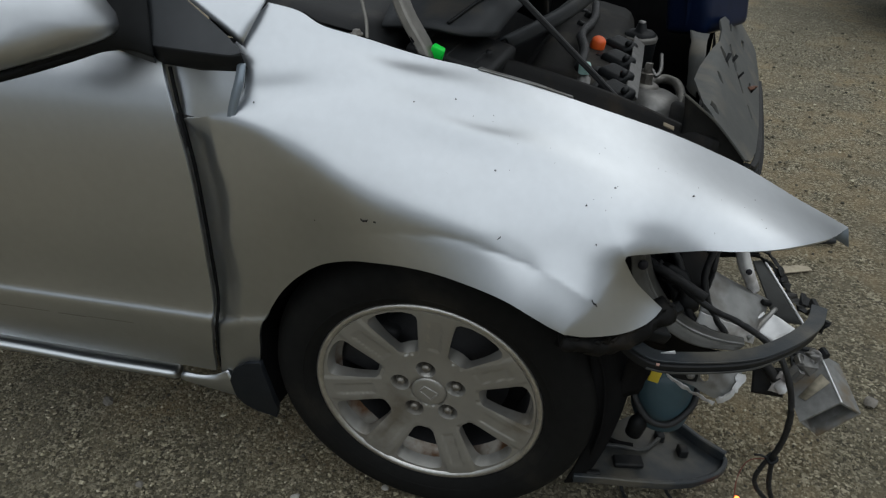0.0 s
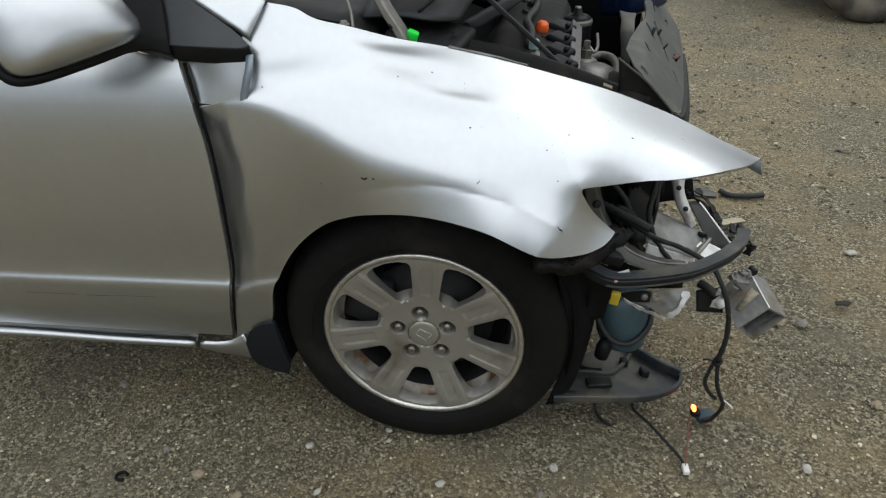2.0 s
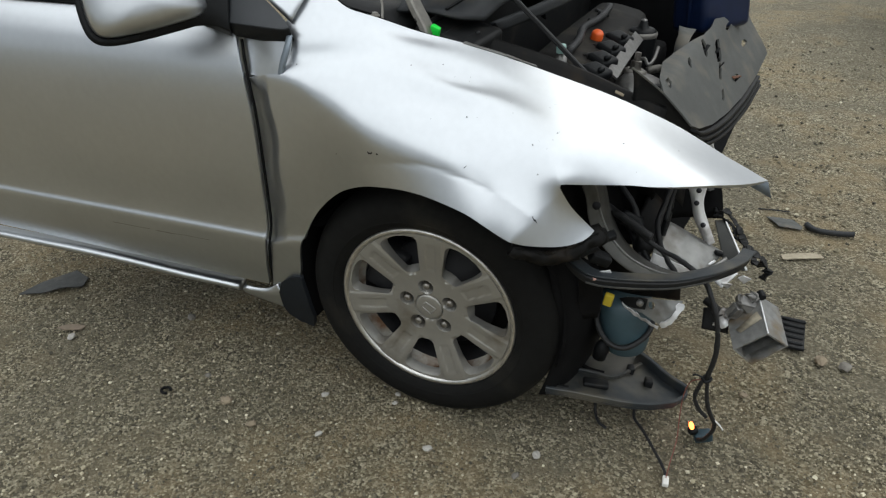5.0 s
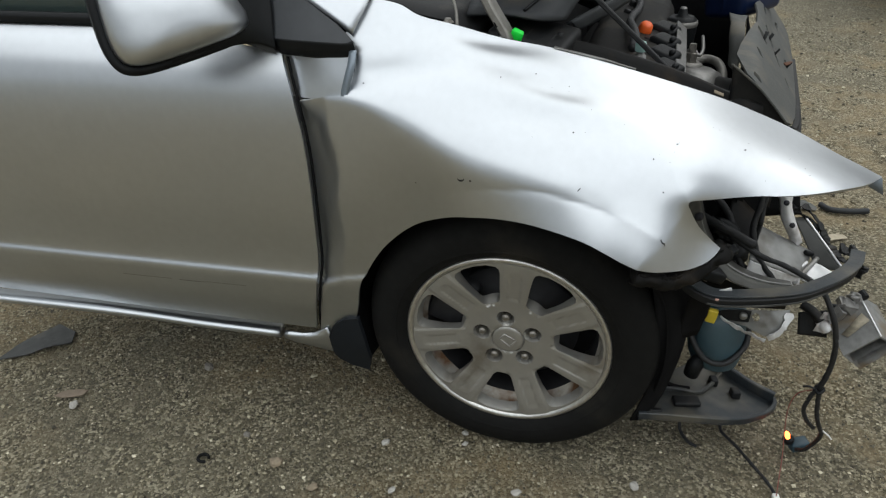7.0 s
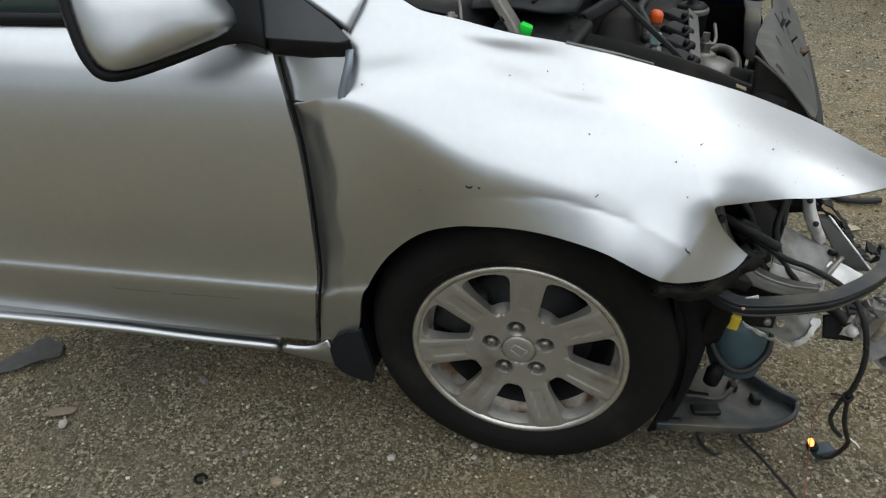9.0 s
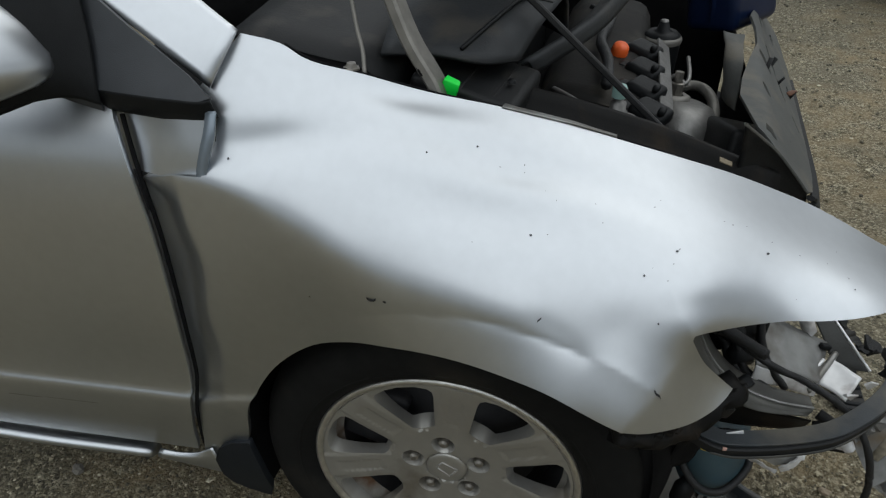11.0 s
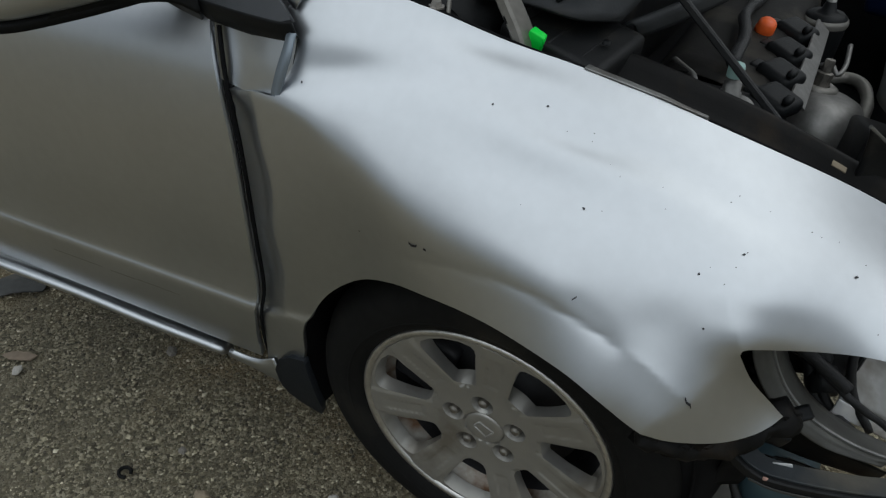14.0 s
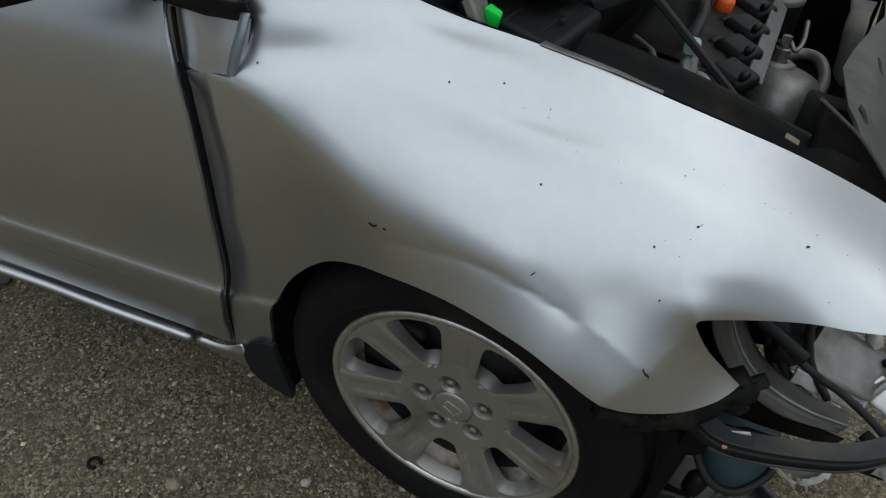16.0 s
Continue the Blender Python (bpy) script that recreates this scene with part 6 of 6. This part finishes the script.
scrap("plastic_slab", "flat dark grey broken plastic slab on gravel", "debris", [(-0.10, -0.085), (-0.02, -0.035), (0.05, 0.04), (0.02, 0.085), (-0.055, 0.10), (-0.09, 0.0)], (-1.33, -0.06), 0, GREYPLASTIC)
scrap("bark_flake", "flat pinkish tan flake lying on gravel", "debris", [(-0.04, -0.010), (-0.01, -0.018), (0.035, -0.006), (0.042, 0.010), (0.015, 0.014), (-0.02, 0.008)], (-1.12, -0.187), 18, material("pinkish_flake", (0.21, 0.165, 0.12), 0.85, 0, 0.2, 60), 0.004)
scrap("grey_shard", "flat pale grey broken plastic shard on gravel", "debris", [(-0.07, 0.03), (-0.02, -0.035), (0.055, -0.03), (0.06, -0.01), (0.02, 0.04)], (0.700, 1.46), 0, COVER)
scrap("wood_strip", "short pale split strip of wood on gravel", "stick", [(-0.07, -0.018), (0.0, -0.020), (0.07, -0.014), (0.068, 0.006), (0.05, 0.016), (-0.065, 0.012)], (0.773, 1.235), 28, material("pale_split_wood", (0.38, 0.33, 0.24), 0.8, 0, 0.2, 90), 0.006)
hose = tagged(new("hose_piece"), "short cut piece of black rubber hose on gravel", "hose")
hose.location = (0.85, 1.455, 0.0)
cable("tube", [(-0.080, 0.020, 0.014), (-0.055, -0.010, 0.014), (-0.02, -0.014, 0.014), (0.03, -0.004, 0.014), (0.075, 0.012, 0.014)], 0.011, COWL, "bent black rubber tube", hose)
tread = tagged(new("ribbed_plastic_piece"), "ribbed black plastic piece lying flat on gravel", "debris")
tread.location = (0.785, 0.755, 0.0)
part("base_plate", block((0.070, 0.150, 0.010), 0.003, 2, pose(0, 0, 0.008, 0, 0, 3)), DUSTY, tread, "dusty black plate")
for k in range(5):
    part("rib", block((0.066, 0.012, 0.008), 0.003, 1, pose(0, -0.058 + 0.029 * k, 0.015, 0, 0, 3)), BLACK, tread)
scrap("rubber_piece", "small dark rubber scrap on gravel", "debris", [(-0.022, -0.008), (0.01, -0.014), (0.026, 0.0), (0.012, 0.012), (-0.02, 0.010)], (1.06, 0.777), 12, DUSTY)
thin = tagged(new("thin_cable"), "thin black cable end lying on gravel", "cable")
thin.location = (0.655, 1.563, 0.0)
cable("sheath", [(-0.06, -0.012, 0.004), (-0.01, 0.002, 0.004), (0.05, 0.012, 0.004)], 0.003, WIRE, "", thin)
ring_bm = tube([(0.013 * math.cos(a), 0.011 * math.sin(a), 0.005) for a in np.linspace(0.4, 5.6, 12)], 0.0038, 3, 8)
washer = part("rubber_ring", ring_bm, RUBBER)
washer.location = (-0.652, -0.260, 0.002)
tagged(washer, "small broken black rubber ring on gravel", "ring")


def pebble(at, size, seed, tone, label):
    rng = random.Random(seed)
    bm = bmesh.new()
    bmesh.ops.create_icosphere(bm, subdivisions=2, radius=1.0)
    for v in bm.verts:
        k = 1 + 0.35 * noise.noise(v.co * 1.6 + Vector((seed * 3.1, 0, 0)))
        v.co = Vector((v.co.x * size[0], v.co.y * size[1], v.co.z * size[2])) * k
    ob = part("stone", bm, tone, None, smooth=False)
    ob.matrix_basis = pose(at[0], at[1], size[2] * 0.55, 0, 0, rng.uniform(0, 180))
    return tagged(ob, label, "stone", group="stones in the gravel")


TAN = material("tan_stone", (0.26, 0.21, 0.145), 0.85, 0, 0.25, 60, 0.4, 300)
PALE = material("pale_stone", (0.42, 0.40, 0.36), 0.8, 0, 0.2, 60, 0.3, 300)
DULL = material("dull_stone", (0.19, 0.175, 0.15), 0.85, 0, 0.25, 60, 0.4, 300)
for i, (x, y, s, m) in enumerate([(-0.485, -0.214, 0.017, TAN), (-0.10, 0.012, 0.009, PALE), (-0.27, -0.076, 0.011, PALE), (-0.09, -0.02, 0.008, PALE), (-1.085, -0.215, 0.014, PALE), (-0.84, 0.02, 0.016, DULL), (-0.37, -0.25, 0.013, TAN), (0.06, -0.12, 0.012, PALE), (0.28, -0.10, 0.010, DULL), (0.30, -0.02, 0.013, PALE), (0.85, 0.10, 0.014, PALE), (0.87, 0.66, 0.022, TAN), (0.93, 0.663, 0.020, DULL), (1.15, 1.1, 0.018, PALE), (0.70, 0.42, 0.012, TAN), (-0.20, -0.20, 0.010, PALE), (1.3, 2.0, 0.02, DULL), (1.05, 0.35, 0.015, TAN), (0.21, -0.22, 0.012, TAN), (-0.60, -0.16, 0.010, DULL)]):
    name = {"tan_stone": "tan", "pale_stone": "pale grey", "dull_stone": "dull grey"}[m.name]
    pebble((x, y), (s, s * 0.75, s * 0.5), i + 1, m, f"{name} broken stone lying in the gravel")


# ---- the other vehicle, far behind ----
def other_vehicle():
    v = tagged(new("parked_vehicle"), "dark vehicle with a dusty tyre parked beyond", "vehicle")
    v.location = (1.95, 4.30, 0)
    wheel = new("rear_wheel")
    wheel.parent = v
    wheel.matrix_basis = pose(0, 0, 0.37, 0, 0, 8)
    tyre = [(0.21, 0.02), (0.23, -0.01), (0.27, -0.025), (0.32, -0.02), (0.355, 0.0), (0.37, 0.03)]
    for k in range(6):
        tyre += [(0.372, 0.04 + 0.03 * k), (0.372, 0.058 + 0.03 * k), (0.362, 0.061 + 0.03 * k), (0.362, 0.067 + 0.03 * k)]
    tyre += [(0.35, 0.24), (0.30, 0.26), (0.2, 0.25)]
    part("tyre", lathe(tyre, 64), material("dusty_tyre", (0.055, 0.052, 0.047), 0.85, 0, 0.2, 40, 0.3, 200, dirt=(0.14, 0.125, 0.10), dirt_amount=0.5), wheel, "dusty grey-black tyre")
    part("rim", lathe([(0.0, 0.03), (0.10, 0.03), (0.17, 0.05), (0.20, 0.02), (0.213, 0.0), (0.213, 0.03)], 48), GALV, wheel, "pale steel rim")
    body = block((3.4, 1.5, 0.75), 0.10, 3, pose(0.9, 0.85, 0.95))
    part("body", body, material("dark_green_body", (0.02, 0.024, 0.028), 0.35, 0.2, 0.1, 20), v, "dark painted body side")
    part("underbody", block((3.2, 1.3, 0.25), 0.05, 2, pose(0.9, 0.9, 0.47)), DARK, v)
    return v


other_vehicle()


# ---- trees behind the camera, seen only in the glass and paint ----
def tree_line():
    rng = random.Random(21)
    verts, faces = [], []
    for k in range(34):
        x, y, tall = -70 + 4.2 * k + rng.uniform(-1, 1), -55 + rng.uniform(-5, 5), rng.uniform(3.5, 6.5)
        for _ in range(170):
            a, r, z = rng.uniform(0, 6.28), 3.4 * math.sqrt(rng.random()), rng.random()
            w = (1 - 0.7 * abs(z - 0.45)) * r
            c = Vector((x + w * math.cos(a), y + w * math.sin(a), 0.4 + tall * z))
            s = rng.uniform(0.25, 0.55)
            u = Vector((rng.uniform(-1, 1), rng.uniform(-1, 1), rng.uniform(-1, 1))).normalized() * s
            v = u.cross(Vector((rng.uniform(-1, 1), rng.uniform(-1, 1), 1))).normalized() * s
            i = len(verts)
            verts += [tuple(c + u), tuple(c + v), tuple(c - u), tuple(c - v)]
            faces.append((i, i + 1, i + 2, i + 3))
    me = bpy.data.meshes.new("tree_line")
    me.from_pydata(verts, [], faces)
    me.materials.append(material("tree_leaves", (0.05, 0.075, 0.03), 0.7, 0, 0.4, 1.5))
    return tagged(new("tree_line", me), "row of leafy green trees at the edge of the yard", "trees", kind="stuff")


tree_line()
